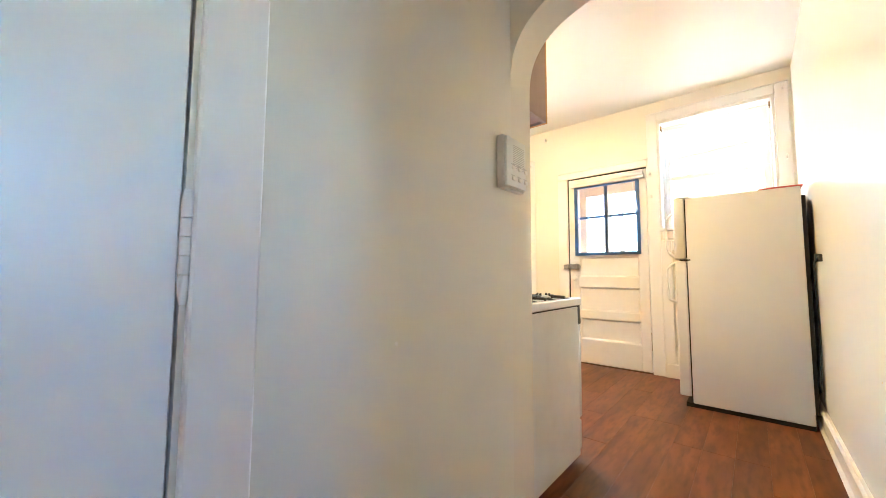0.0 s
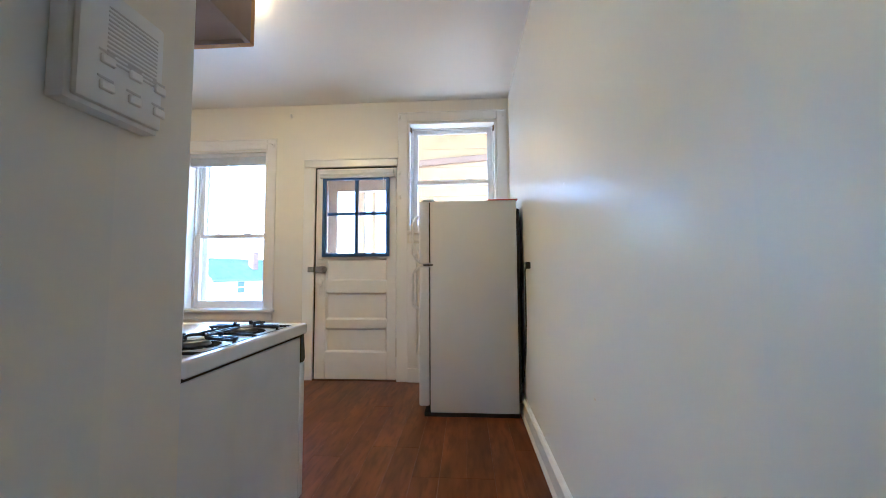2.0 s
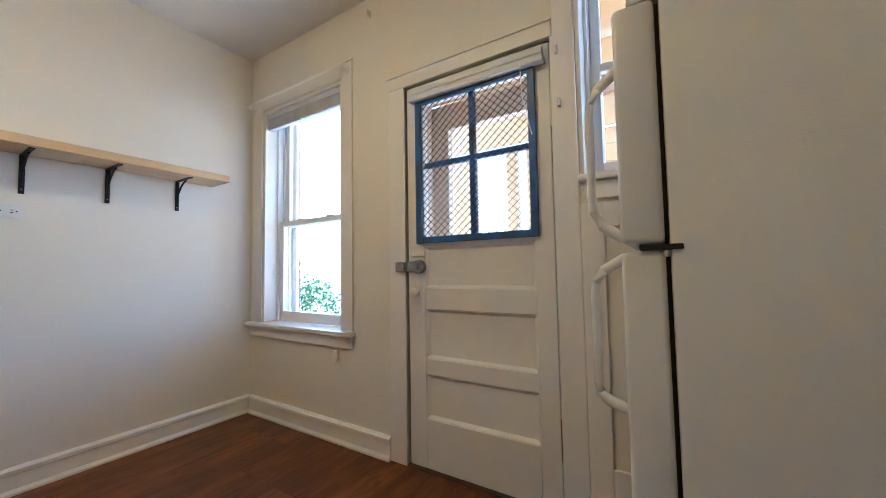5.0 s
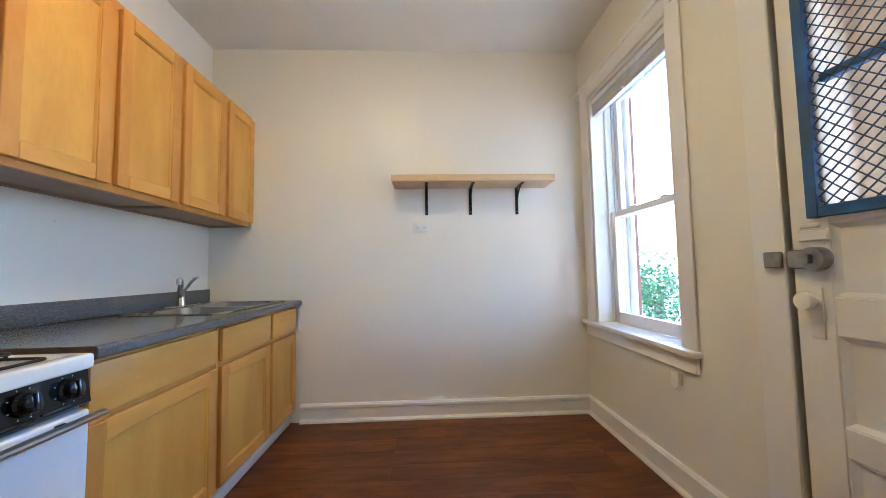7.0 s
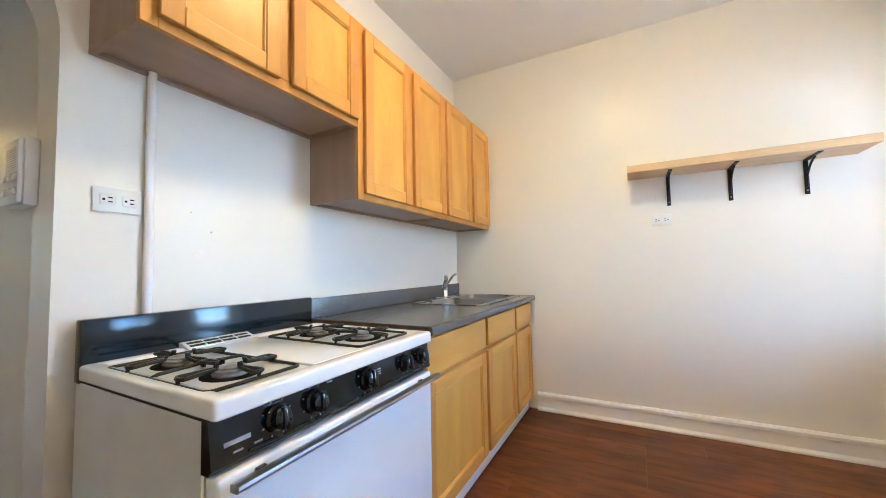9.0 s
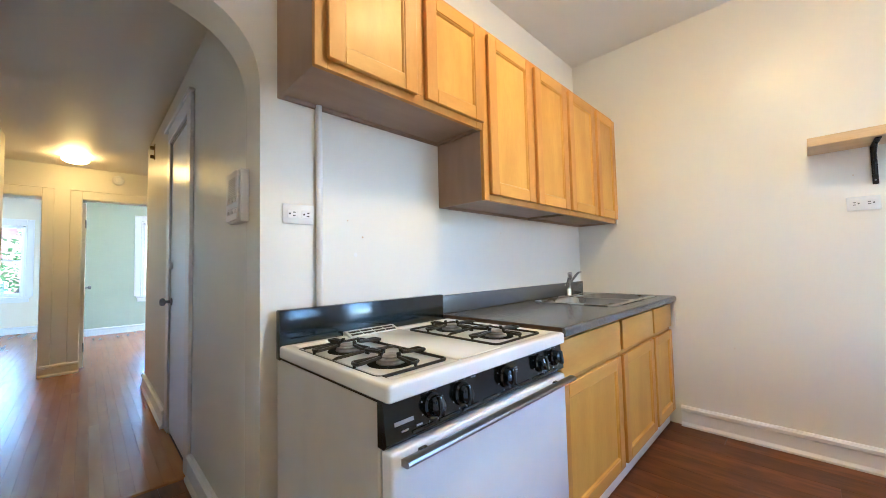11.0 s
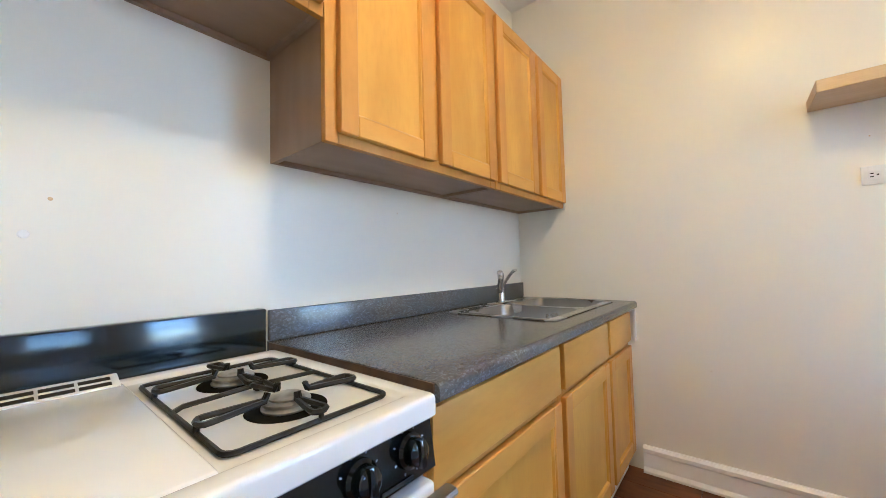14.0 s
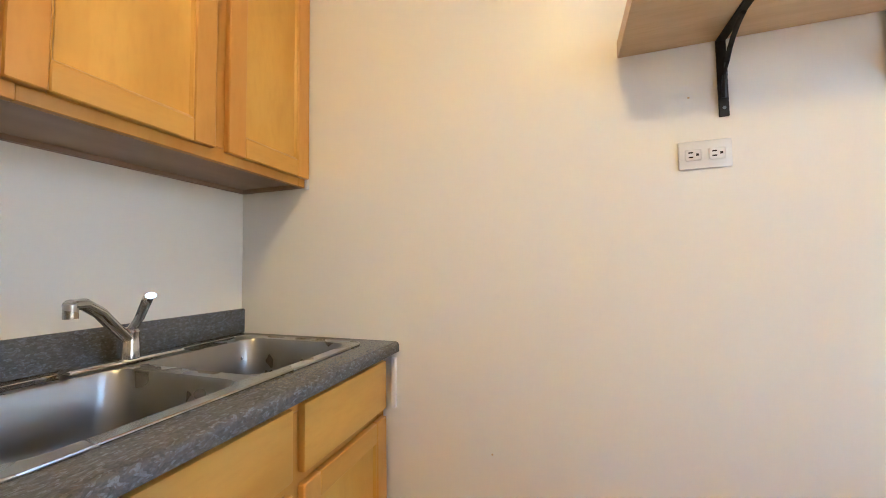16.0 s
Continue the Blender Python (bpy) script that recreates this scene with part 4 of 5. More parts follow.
def base_cabinet(xa, xb, fronts, label):
    """fronts: rows of kind, xa, xb, za, zb."""
    c = thing("base_cabinet", ((xa + xb) / 2, (YS + BF) / 2, 0), label, "base cabinet", "base cabinets under the counter")
    part("carcass", boxes((xa, xa + 0.016, YS + 0.001, BF - 0.019, 0.09, ZT - 0.042), (xb - 0.016, xb, YS + 0.001, BF - 0.019, 0.09, ZT - 0.042),
                          (xa + 0.016, xb - 0.016, YS + 0.0015, BF - 0.019, 0.09, 0.104), (xa + 0.016, xb - 0.016, YS + 0.001, YS + 0.008, 0.104, ZT - 0.05)), M_CARCASS, c)
    part("toe_board", boxes((xa, xb, BF - 0.06, BF - 0.045, 0.0, 0.09)), M_CARCASS, c, "brown laminate toe board")
    fr = bmesh.new()
    box(fr, xa, xa + 0.04, BF - 0.019, BF, 0.09, ZT - 0.042, 0.0015)
    box(fr, xb - 0.04, xb, BF - 0.019, BF, 0.09, ZT - 0.042, 0.0015)
    for a, b in ((0.09, 0.125), (0.635, 0.675), (ZT - 0.072, ZT - 0.042)):
        box(fr, xa + 0.04, xb - 0.04, BF - 0.0188, BF - 0.0002, a, b, 0.0015)
    for f in [f for f in fronts if f[0] == "stile"]:
        box(fr, f[1], f[2], BF - 0.0186, BF - 0.0004, 0.125, ZT - 0.072, 0.0015)
    part("face_frame", fr, M_MAPLE_F, c)
    for kind, a, b, z0, z1 in fronts:
        if kind == "door":
            shaker_door(a, b, z0, z1, BF + 0.0205, c)
        if kind == "drawer":
            part("drawer_front", boxes((a, b, BF + 0.0005, BF + 0.0205, z0, z1), bevel=0.004, seg=2), M_MAPLE_H, c)
    return c


base_cabinet(-1.654, -1.006, (("drawer", -1.637, -1.022, 0.664, 0.812), ("door", -1.637, -1.022, 0.105, 0.64)), "maple base cabinet with one wide drawer front and door")
base_cabinet(-2.612, -1.657, (("drawer", -2.180, -1.674, 0.664, 0.812), ("door", -2.180, -1.674, 0.105, 0.64), ("stile", -2.220, -2.174, 0, 0),
                              ("drawer", -2.594, -2.214, 0.664, 0.812), ("door", -2.594, -2.214, 0.105, 0.64)), "maple sink base cabinet with two doors and false drawer fronts")
single("floor_strip", boxes((XW + 0.03, -0.992, BF - 0.044, BF - 0.02, 0.0, 0.055), bevel=0.006, seg=2), M_TRIM, ((XW - 0.99) / 2, BF - 0.03, 0), "white painted strip along the foot of the cabinets", "trim strip")

# countertop with the sink cut out of it
SX0, SX1, SY0, SY1 = -2.575, -1.765, 1.425, 1.925
CF = 2.020


def countertop():
    c = thing("countertop", ((XW - 1.01) / 2, (YS + CF) / 2, ZT), "grey speckled laminate countertop with a rolled front edge", "countertop")
    hx0, hx1, hy0, hy1 = SX0 + 0.02, SX1 - 0.02, SY0 + 0.02, SY1 - 0.02
    xa, xb, t = XW + 0.0015, -1.012, 0.038
    yb = YS + 0.0015
    bm = prism([(xa, yb), (xb, yb), (xb, hy1), (hx1, hy1), (hx1, hy0), (hx0, hy0), (hx0, hy1), (xa, hy1)], "z", ZT - t, ZT)
    nose = [(hy1, ZT - t), (CF - 0.012, ZT - t)]
    nose += [(CF - 0.014 + 0.014 * math.cos(a), ZT - 0.014 + 0.014 * math.sin(a)) for a in (radians(-90 + 180 * k / 10) for k in range(11)) if math.sin(a) > -0.99] 
    nose[2:] = [(CF, ZT - t + 0.006)] + [(CF - 0.014 + 0.014 * math.cos(a), ZT - 0.014 + 0.014 * math.sin(a)) for a in (radians(90 * k / 6) for k in range(7))]
    nose += [(hy1, ZT)]
    part("worktop", bm, M_COUNTER, c, smooth=False)
    part("front_edge", prism(nose, "x", xa, xb), M_COUNTER, c)
    part("backsplash", boxes((xa, xb, YS + 0.0015, YS + 0.020, ZT + 0.001, 0.958), bevel=0.004, seg=2), M_COUNTER, c)
    part("end_edge", boxes((xb + 0.0005, xb + 0.004, YS + 0.02, CF - 0.012, ZT - t, ZT - 0.001)), M_BROWN, c, "bare brown edge where the end strip is missing")
    return c


countertop()


def bowl(xa, xb, ya, yb, z, depth):
    """A pressed bowl with rounded corners, open at the top."""
    bm = bmesh.new()
    rings = []
    for k, (inset, dz, r) in enumerate(((0.0, 0.0, 0.05), (0.004, -0.008, 0.05), (0.009, -depth * 0.6, 0.055), (0.016, -depth * 0.86, 0.058), (0.030, -depth * 0.96, 0.055), (0.06, -depth, 0.05))):
        x0_, x1_, y0_, y1_ = xa + inset, xb - inset, ya + inset, yb - inset
        ring = []
        for cx, cy, a0 in ((x1_ - r, y1_ - r, 0), (x0_ + r, y1_ - r, 90), (x0_ + r, y0_ + r, 180), (x1_ - r, y0_ + r, 270)):
            for q in range(6):
                a = radians(a0 + 18 * q)
                ring.append(bm.verts.new((cx + r * math.cos(a), cy + r * math.sin(a), z + dz)))
        rings.append(ring)
    n = len(rings[0])
    for a, b in zip(rings, rings[1:]):
        for k in range(n):
            bm.faces.new((a[k], b[k], b[(k + 1) % n], a[(k + 1) % n]))
    bm.faces.new(rings[-1])
    return bm


def kitchen_sink():
    s = thing("kitchen_sink", ((SX0 + SX1) / 2, (SY0 + SY1) / 2, ZT), "double-bowl stainless steel drop-in sink, dry", "sink")
    z = ZT + 0.004
    mid = (SX0 + SX1) / 2
    by0, by1 = SY0 + 0.075, SY1 - 0.035
    b1, b2 = (SX0 + 0.035, mid - 0.018), (mid + 0.018, SX1 - 0.035)
    def loop(x0_, x1_, y0_, y1_, r):
        return [(cx + r * math.cos(radians(a0 + 18 * q)), cy + r * math.sin(radians(a0 + 18 * q))) for cx, cy, a0 in ((x1_ - r, y1_ - r, 0), (x0_ + r, y1_ - r, 90), (x0_ + r, y0_ + r, 180), (x1_ - r, y0_ + r, 270)) for q in range(6)]
    rim = bmesh.new()
    for pts in (loop(SX0, SX1, SY0, SY1, 0.045), loop(*b1, by0, by1, 0.05), loop(*b2, by0, by1, 0.05)):
        vs = [rim.verts.new((p[0], p[1], z)) for p in pts]
        for k in range(len(vs)):
            rim.edges.new((vs[k], vs[(k + 1) % len(vs)]))
    bmesh.ops.triangle_fill(rim, edges=list(rim.edges), use_beauty=True, normal=(0, 0, 1))
    part("rim", rim, M_STEEL, s, smooth=False)
    edge = loop(SX0, SX1, SY0, SY1, 0.045)
    part("raised_lip", tube([(p[0], p[1], z - 0.001) for p in edge + edge[:1]], 0.003, 8), M_STEEL, s)
    for a, b in (b1, b2):
        w = part("bowl", bowl(a, b, by0, by1, z, 0.185), M_BOWL, s, "brushed steel bowl, inner shade held in its colour")
        part("drain", lathe([(0.042, 0.0), (0.040, 0.004), (0.028, 0.003), (0.024, -0.004), (0.004, -0.004)], ((a + b) / 2, (by0 + by1) / 2, z - 0.1845), 24), M_CHROME, w)
    fx, fy = -2.190, SY0 + 0.032
    f = thing("kitchen_faucet", (fx, fy, z), "single-lever chrome kitchen faucet on its deck plate", "faucet")
    part("deck_plate", boxes((fx - 0.13, fx + 0.13, fy - 0.026, fy + 0.026, z + 0.0005, z + 0.012), bevel=0.006, seg=2), M_CHROME, f)
    part("body", lathe([(0.024, 0.012), (0.022, 0.05), (0.020, 0.066), (0.022, 0.078), (0.012, 0.090), (0.003, 0.091)], (fx, fy, z), 24), M_CHROME, f)
    sp_ = part("spout", tube([(fx, fy, z + 0.055), (fx + 0.045, fy + 0.025, z + 0.095), (fx + 0.10, fy + 0.065, z + 0.142), (fx + 0.14, fy + 0.085, z + 0.166), (fx + 0.170, fy + 0.10, z + 0.166)], 0.0125, 12, 1.2), M_CHROME, f)
    part("aerator", cyl(bmesh.new(), (fx + 0.168, fy + 0.10, z + 0.138), (fx + 0.168, fy + 0.10, z + 0.168), 0.0125), M_STEEL, sp_)
    part("lever", tube([(fx, fy, z + 0.078), (fx - 0.004, fy + 0.03, z + 0.115), (fx + 0.002, fy + 0.06, z + 0.15), (fx + 0.012, fy + 0.088, z + 0.172), (fx + 0.016, fy + 0.102, z + 0.175)], 0.008, 10, 1.5), M_CHROME, f)


kitchen_sink()


# ---- gas range ----
def gas_range():
    xa, xb = -1.003, -0.208
    yb_, yf = 1.375, 1.985
    zt = 0.856
    r = thing("gas_range", ((xa + xb) / 2, (yb_ + yf) / 2, 0), "white four-burner gas range with a black control panel", "gas range")
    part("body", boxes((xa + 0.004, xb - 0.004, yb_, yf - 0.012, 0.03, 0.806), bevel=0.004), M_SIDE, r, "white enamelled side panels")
    part("seam", boxes((xa + 0.003, xb - 0.003, yb_ + 0.01, yf - 0.014, 0.806, 0.816)), M_DARK, r)
    for x in (xa + 0.05, xb - 0.05):
        for y in (yb_ + 0.06, yf - 0.1):
            part("foot", cyl(bmesh.new(), (x, y, 0.0), (x, y, 0.03), 0.018), M_BLACK, r)
    # cooktop: a pressed tray with a rolled edge and a raised border
    y0, y1 = yb_ + 0.03, yf + 0.034
    x0_, x1_ = xa - 0.005, xb + 0.002
    def tray(i, z, rad):
        return [(cx + rad * math.cos(radians(a0 + 18 * q)), cy + rad * math.sin(radians(a0 + 18 * q)), z)
                for cx, cy, a0 in ((x1_ - i - rad, y1 - i - rad, 0), (x0_ + i + rad, y1 - i - rad, 90), (x0_ + i + rad, y0 + i + rad, 180), (x1_ - i - rad, y0 + i + rad, 270)) for q in range(6)]
    ct = rings([tray(0.004, 0.812, 0.010), tray(0, 0.816, 0.012), tray(0, 0.843, 0.012), tray(0.0012, 0.8475, 0.012), tray(0.0045, 0.8505, 0.012), tray(0.010, zt - 0.0045, 0.012),
                tray(0.034, zt - 0.0045, 0.014), tray(0.039, zt - 0.0065, 0.016), tray(0.045, zt - 0.0115, 0.02), tray(0.052, zt - 0.012, 0.024)])
    part("cooktop", ct, M_WHITE, r)
    part("centre_panel", boxes((-0.675, -0.478, y0 + 0.035, y1 - 0.045, zt - 0.022, zt - 0.006), bevel=0.005, seg=3), M_WHITE, r)
    # oven vent in the rear rim
    vy, vz = yb_ + 0.034, zt - 0.008
    vent = part("oven_vent", prism([(vy, vz), (vy + 0.056, vz), (vy + 0.056, vz + 0.004), (vy + 0.012, vz + 0.018), (vy, vz + 0.018)], "x", -0.668, -0.442), M_WHITE, r, "raised white vent with dark slots")
    tilt = Matrix.Rotation(-math.atan2(0.014, 0.044), 4, "X")
    for k in range(4):
        for j in range(2):
            sl = boxes((-0.0235, 0.0235, -0.006, 0.006, 0.0, 0.0012), bevel=0.0004)
            sl.transform(Matrix.Translation((-0.632 + k * 0.052, vy + 0.024 + j * 0.020, vz + 0.0142 - j * 0.00636)) @ tilt)
            part("slot", sl, M_DARK, vent)
    part("backguard", boxes((xa + 0.017, xb - 0.002, yb_ - 0.006, yb_ + 0.030, 0.80, 0.968), bevel=0.005, seg=2), M_BLACK, r, "glossy black backguard")
    # burners under two long grates
    for gx0, gx1 in ((-0.462, -0.232), (-0.955, -0.690)):
        cx = (gx0 + gx1) / 2
        gy0, gy1 = 1.50, 1.945
        cyc = (gy0 + 0.115, gy1 - 0.105)
        zd = zt - 0.012
        for y in cyc:
            # flat disc on the cooktop; the opening's darkness is only its black colour
            part("burner_well", lathe([(0.066, zd - 0.002), (0.065, zd + 0.0012), (0.02, zd + 0.0010)], (cx, y, 0), 32), M_WELL, r, "flat black disc standing for the dark burner opening")
            b = part("burner", lathe([(0.040, zd), (0.041, zd + 0.004), (0.037, zd + 0.009), (0.0385, zd + 0.0095), (0.0385, zd + 0.014), (0.034, zd + 0.016), (0.012, zd + 0.017)], (cx, y, 0), 28), M_BURNER, r, "grey aluminium burner head")
            part("burner_cap", lathe([(0.029, zd + 0.017), (0.029, zd + 0.020), (0.025, zd + 0.022), (0.003, zd + 0.0225)], (cx, y, 0), 24), M_BURNER, b)
        zw = zd + 0.005
        pts = []
        rr = 0.016
        for ax, ay, a0 in ((gx1 - rr, gy1 - rr, 0), (gx0 + rr, gy1 - rr, 90), (gx0 + rr, gy0 + rr, 180), (gx1 - rr, gy0 + rr, 270)):
            for k in range(4):
                a = radians(a0 + 30 * k)
                pts.append((ax + rr * math.cos(a), ay + rr * math.sin(a), zw))
        pts.append(pts[0])
        grate = part("grate", tube(pts, 0.0042, 6), M_IRON, r, "black wire-frame burner grate")
        my = (gy0 + gy1) / 2

        def hairpin(out, tip, wide):
            """A loop of wire, broad and rounded at the frame, that rises and narrows to an upturned tip."""
            o, t_ = Vector((out[0], out[1], 0)), Vector((tip[0], tip[1], 0))
            run = t_ - o
            side = Vector((-run.y, run.x, 0)).normalized()
            half = ((0.0, 0.0, 0.013), (0.015, 0.6, 0.0135), (0.06, 0.95, 0.014), (0.14, 1.0, 0.0145), (0.35, 0.80, 0.015), (0.60, 0.56, 0.0155), (0.82, 0.36, 0.016), (0.95, 0.24, 0.0165), (1.0, 0.12, 0.027))
            line = [o + run * u + side * wide * w + Vector((0, 0, zw + h)) for u, w, h in half]
            back = [o + run * u - side * wide * w + Vector((0, 0, zw + h)) for u, w, h in half]
            part("prong", tube(line + back[:0:-1] + [line[0]], 0.0047, 6), M_IRON, grate)
            part("grate_leg", tube([o + Vector((0, 0, zw)), o + run * 0.01 + Vector((0, 0, zw + 0.013))], 0.0046, 6), M_IRON, grate)
        for y in cyc:
            side_y = gy1 if y == cyc[1] else gy0
            for ex in (gx0, gx1):
                hairpin((ex, y), (cx + (0.033 if ex == gx1 else -0.033), y), 0.016)
            s_ = 1 if side_y > my else -1
            hairpin((cx, side_y), (cx, y + s_ * 0.034), 0.012)
            hairpin((cx, my + s_ * 0.004), (cx, y - s_ * 0.034), 0.012)
        part("grate_bar", tube([(gx0, my, zw), (gx0 + 0.015, my, zw + 0.006), (cx, my, zw + 0.010), (gx1 - 0.015, my, zw + 0.006), (gx1, my, zw)], 0.0045, 6), M_IRON, grate)
    # sloping control panel, in section
    pf = [(yf - 0.0115, 0.710), (yf + 0.012, 0.710), (yf + 0.0215, 0.720), (yf + 0.008, 0.814), (yf - 0.0115, 0.816)]
    cp = part("control_panel", prism(pf, "x", xa - 0.008, xb - 0.001), M_BLACK, r, "glossy black control panel")
    ang = math.atan2(0.014, 0.098)
    for x, s in ((-0.352, 1.0), (-0.458, 1.0), (-0.655, 1.08), (-0.850, 0.95), (-0.952, 0.95)):
        zc = 0.768
        yc = yf + 0.0148
        kn = lathe([(0.030 * s, 0.0), (0.030 * s, 0.006), (0.024 * s, 0.010), (0.022 * s, 0.026), (0.016 * s, 0.030), (0.002, 0.030)], (0, 0, 0), 24, "y")
        box(kn, -0.007 * s, 0.007 * s, 0.008, 0.036, -0.024 * s, 0.024 * s, 0.004, 2)
        kn.transform(Matrix.Translation((x, yc, zc)) @ Matrix.Rotation(ang, 4, "X"))
        k = part("knob", kn, M_BLACK, cp, "black plastic knob")
        for a in range(0, 360, 45):
            tick = boxes((-0.0012, 0.0012, 0.0002, 0.0010, 0.035 * s, 0.039 * s))
            tick.transform(Matrix.Translation((x, yc + 0.0002, zc)) @ Matrix.Rotation(ang, 4, "X") @ Matrix.Rotation(radians(a + 20), 4, "Y"))
            part("dial_mark", tick, M_INK, cp)
    for x, z, w, h in ((-0.262, 0.757, 0.055, 0.009), (-0.262, 0.738, 0.02, 0.004), (-0.305, 0.738, 0.018, 0.004), (-0.51, 0.800, 0.02, 0.004), (-0.705, 0.782, 0.03, 0.003), (-0.705, 0.775, 0.034, 0.003), (-0.705, 0.768, 0.026, 0.003)):
        bar = boxes((-w / 2, w / 2, 0.0002, 0.0010, -h / 2, h / 2))
        yc = yf + 0.0148 - (z - 0.768) * math.tan(ang)
        bar.transform(Matrix.Translation((x, yc + 0.0002, z)) @ Matrix.Rotation(ang, 4, "X"))
        part("printed_mark", bar, M_INK, cp)
    # oven door, its slotted top, and the handle
    dr = part("oven_door", boxes((xa + 0.006, xb - 0.006, yf - 0.0085, yf + 0.034, 0.215, 0.706), bevel=0.008, seg=3), M_WHITE, r, "white enamelled oven door")
    for k in range(8):
        x = xa + 0.05 + k * 0.086
        sl = boxes((-0.034, 0.034, 0.0, 0.0035, -0.003, 0.003), bevel=0.0012)
        sl.transform(Matrix.Translation((x + 0.034, yf + 0.0216, 0.728)) @ Matrix.Rotation(ang, 4, "X"))
        part("vent_slot", sl, M_DARK, cp, "dark slot with a raised lip")
    hp = [(0.0, 0.0), (0.020, 0.001), (0.026, 0.005), (0.0275, 0.010), (0.024, 0.015), (0.012, 0.018), (0.0, 0.015)]
    hd = prism([(yf + 0.040 + a, 0.678 + b) for a, b in hp], "x", xa - 0.014, xb - 0.026)
    part("handle", hd, M_HANDLE, dr, "brushed metal bar handle")
    for x in (xa + 0.09, xb - 0.09):
        part("handle_mount", boxes((x - 0.012, x + 0.012, yf + 0.033, yf + 0.043, 0.680, 0.696), bevel=0.002), M_BLACK, dr)
    part("drawer", boxes((xa + 0.006, xb - 0.006, yf - 0.0085, yf + 0.022, 0.055, 0.205), bevel=0.008, seg=2), M_WHITE, r)
    part("door_gasket", boxes((xa + 0.012, xb - 0.012, yf - 0.0118, yf - 0.0088, 0.06, 0.705)), M_DARK, r)
    return r


gas_range()


# ---- refrigerator ----
def refrigerator():
    y0, y1 = 3.302, 3.99
    xb0, xb1 = 0.140, 0.778
    zt = 1.572
    f = thing("refrigerator", ((xb0 + xb1) / 2, (y0 + y1) / 2, 0), "off-white two-door top-freezer refrigerator against the wall", "refrigerator")
    part("cabinet", boxes((xb0, xb1, y0, y1, 0.03, zt), bevel=0.007, seg=2), M_FRIDGE, f, "pebbled off-white steel cabinet")
    part("kick_plate", boxes((xb0 - 0.045, xb1, y0 + 0.01, y1 - 0.01, 0.0, 0.03)), M_DARK, f)
    part("condenser", boxes((xb1 + 0.0005, xb1 + 0.022, y0 + 0.02, y1 - 0.02, 0.1, zt - 0.06), bevel=0.003), M_DARK, f, "black condenser at the back")
    zs = 1.096
    for za, zb, lab in ((zs + 0.008, zt + 0.004, "upper"), (0.075, zs - 0.008, "lower")):
        d = part("freezer_door" if lab == "upper" else "fridge_door", boxes((0.058, xb0 - 0.008, y0 + 0.001, y1 - 0.001, za, zb), bevel=0.011, seg=3), M_FRIDGE, f)
        part("gasket", boxes((xb0 - 0.008, xb0 - 0.0005, y0 + 0.012, y1 - 0.012, za + 0.01, zb - 0.01)), M_DARK, d)
        hy = y0 + 0.055
        if lab == "upper":
            pts = [(0.062, hy, za + 0.010), (0.020, hy, za + 0.045), (0.003, hy, za + 0.075), (0.001, hy, za + 0.10), (0.001, hy, za + 0.28), (0.003, hy, za + 0.31), (0.020, hy, za + 0.34), (0.062, hy, za + 0.375)]
        else:
            pts = [(0.062, hy, zb - 0.010), (0.020, hy, zb - 0.035), (0.003, hy, zb - 0.060), (0.001, hy, zb - 0.08), (0.001, hy, zb - 0.27), (0.003, hy, zb - 0.29), (0.020, hy, zb - 0.305), (0.062, hy, zb - 0.32)]
        part("handle", tube(pts, 0.0115, 12, 0.8), M_PLASTIC, d, "off-white plastic handle")
    part("hinge_cap", boxes((0.085, 0.165, y0 + 0.004, y0 + 0.055, zt + 0.005, zt + 0.018), bevel=0.005, seg=2), M_PLASTIC, f)
    part("middle_hinge", boxes((0.09, xb0 + 0.02, y0 - 0.004, y0 + 0.05, zs - 0.005, zs + 0.005), bevel=0.001), M_DARK, f, "dark middle hinge")
    single("folder", boxes((0.57, 0.79, y0 + 0.0, y0 + 0.20, zt + 0.001, zt + 0.010), bevel=0.002), M_RED, (0.68, y0 + 0.1, zt), "thin red card folder lying on the refrigerator", "folder")
    return f


refrigerator()
cord = thing("power_cord", (XE, 3.055, 1.08), "black power cord hanging from its plug at the wall", "power cord")
part("plug", boxes((XE - 0.034, XE - 0.001, 3.035, 3.075, 1.062, 1.108), bevel=0.006, seg=2), M_BLACK, cord)
part("cable", tube([(XE - 0.03, 3.055, 1.075), (XE - 0.036, 3.058, 1.04), (XE - 0.032, 3.075, 0.9), (XE - 0.026, 3.11, 0.7), (XE - 0.022, 3.17, 0.5), (XE - 0.022, 3.24, 0.32), (XE - 0.018, 3.36, 0.24)], 0.0055, 8), M_BLACK, cord)


# ---- shelf, outlets, pipe ----
def shelf():
    y0, y1 = 2.695, 3.835
    s = thing("wall_shelf", (XW, (y0 + y1) / 2, 1.68), "light wood laminate wall shelf on black iron brackets, empty", "shelf")
    part("board", boxes((XW + 0.001, -2.392, y0, y1, 1.679, 1.724), bevel=0.002), M_SHELF, s)
    for y in (2.935, 3.265, 3.618):
        b = boxes((XW + 0.001, XW + 0.006, y - 0.011, y + 0.011, 1.478, 1.678), (XW + 0.006, XW + 0.20, y - 0.011, y + 0.011, 1.6735, 1.6785), bevel=0.001)
        bk = part("bracket", b, M_IRON, s, "black iron shelf bracket")
        arc = [(XW + 0.008 + 0.155 * (1 - math.cos(a)), y, 1.525 + 0.145 * math.sin(a)) for a in (radians(11 * k) for k in range(8))]
        part("brace", tube(arc, 0.006, 6), M_IRON, bk)
        part("screw", lathe([(0.004, 0.006), (0.004, 0.008), (0.001, 0.009)], (XW, y, 1.50), 10, "x"), M_LOCK, bk)


shelf()


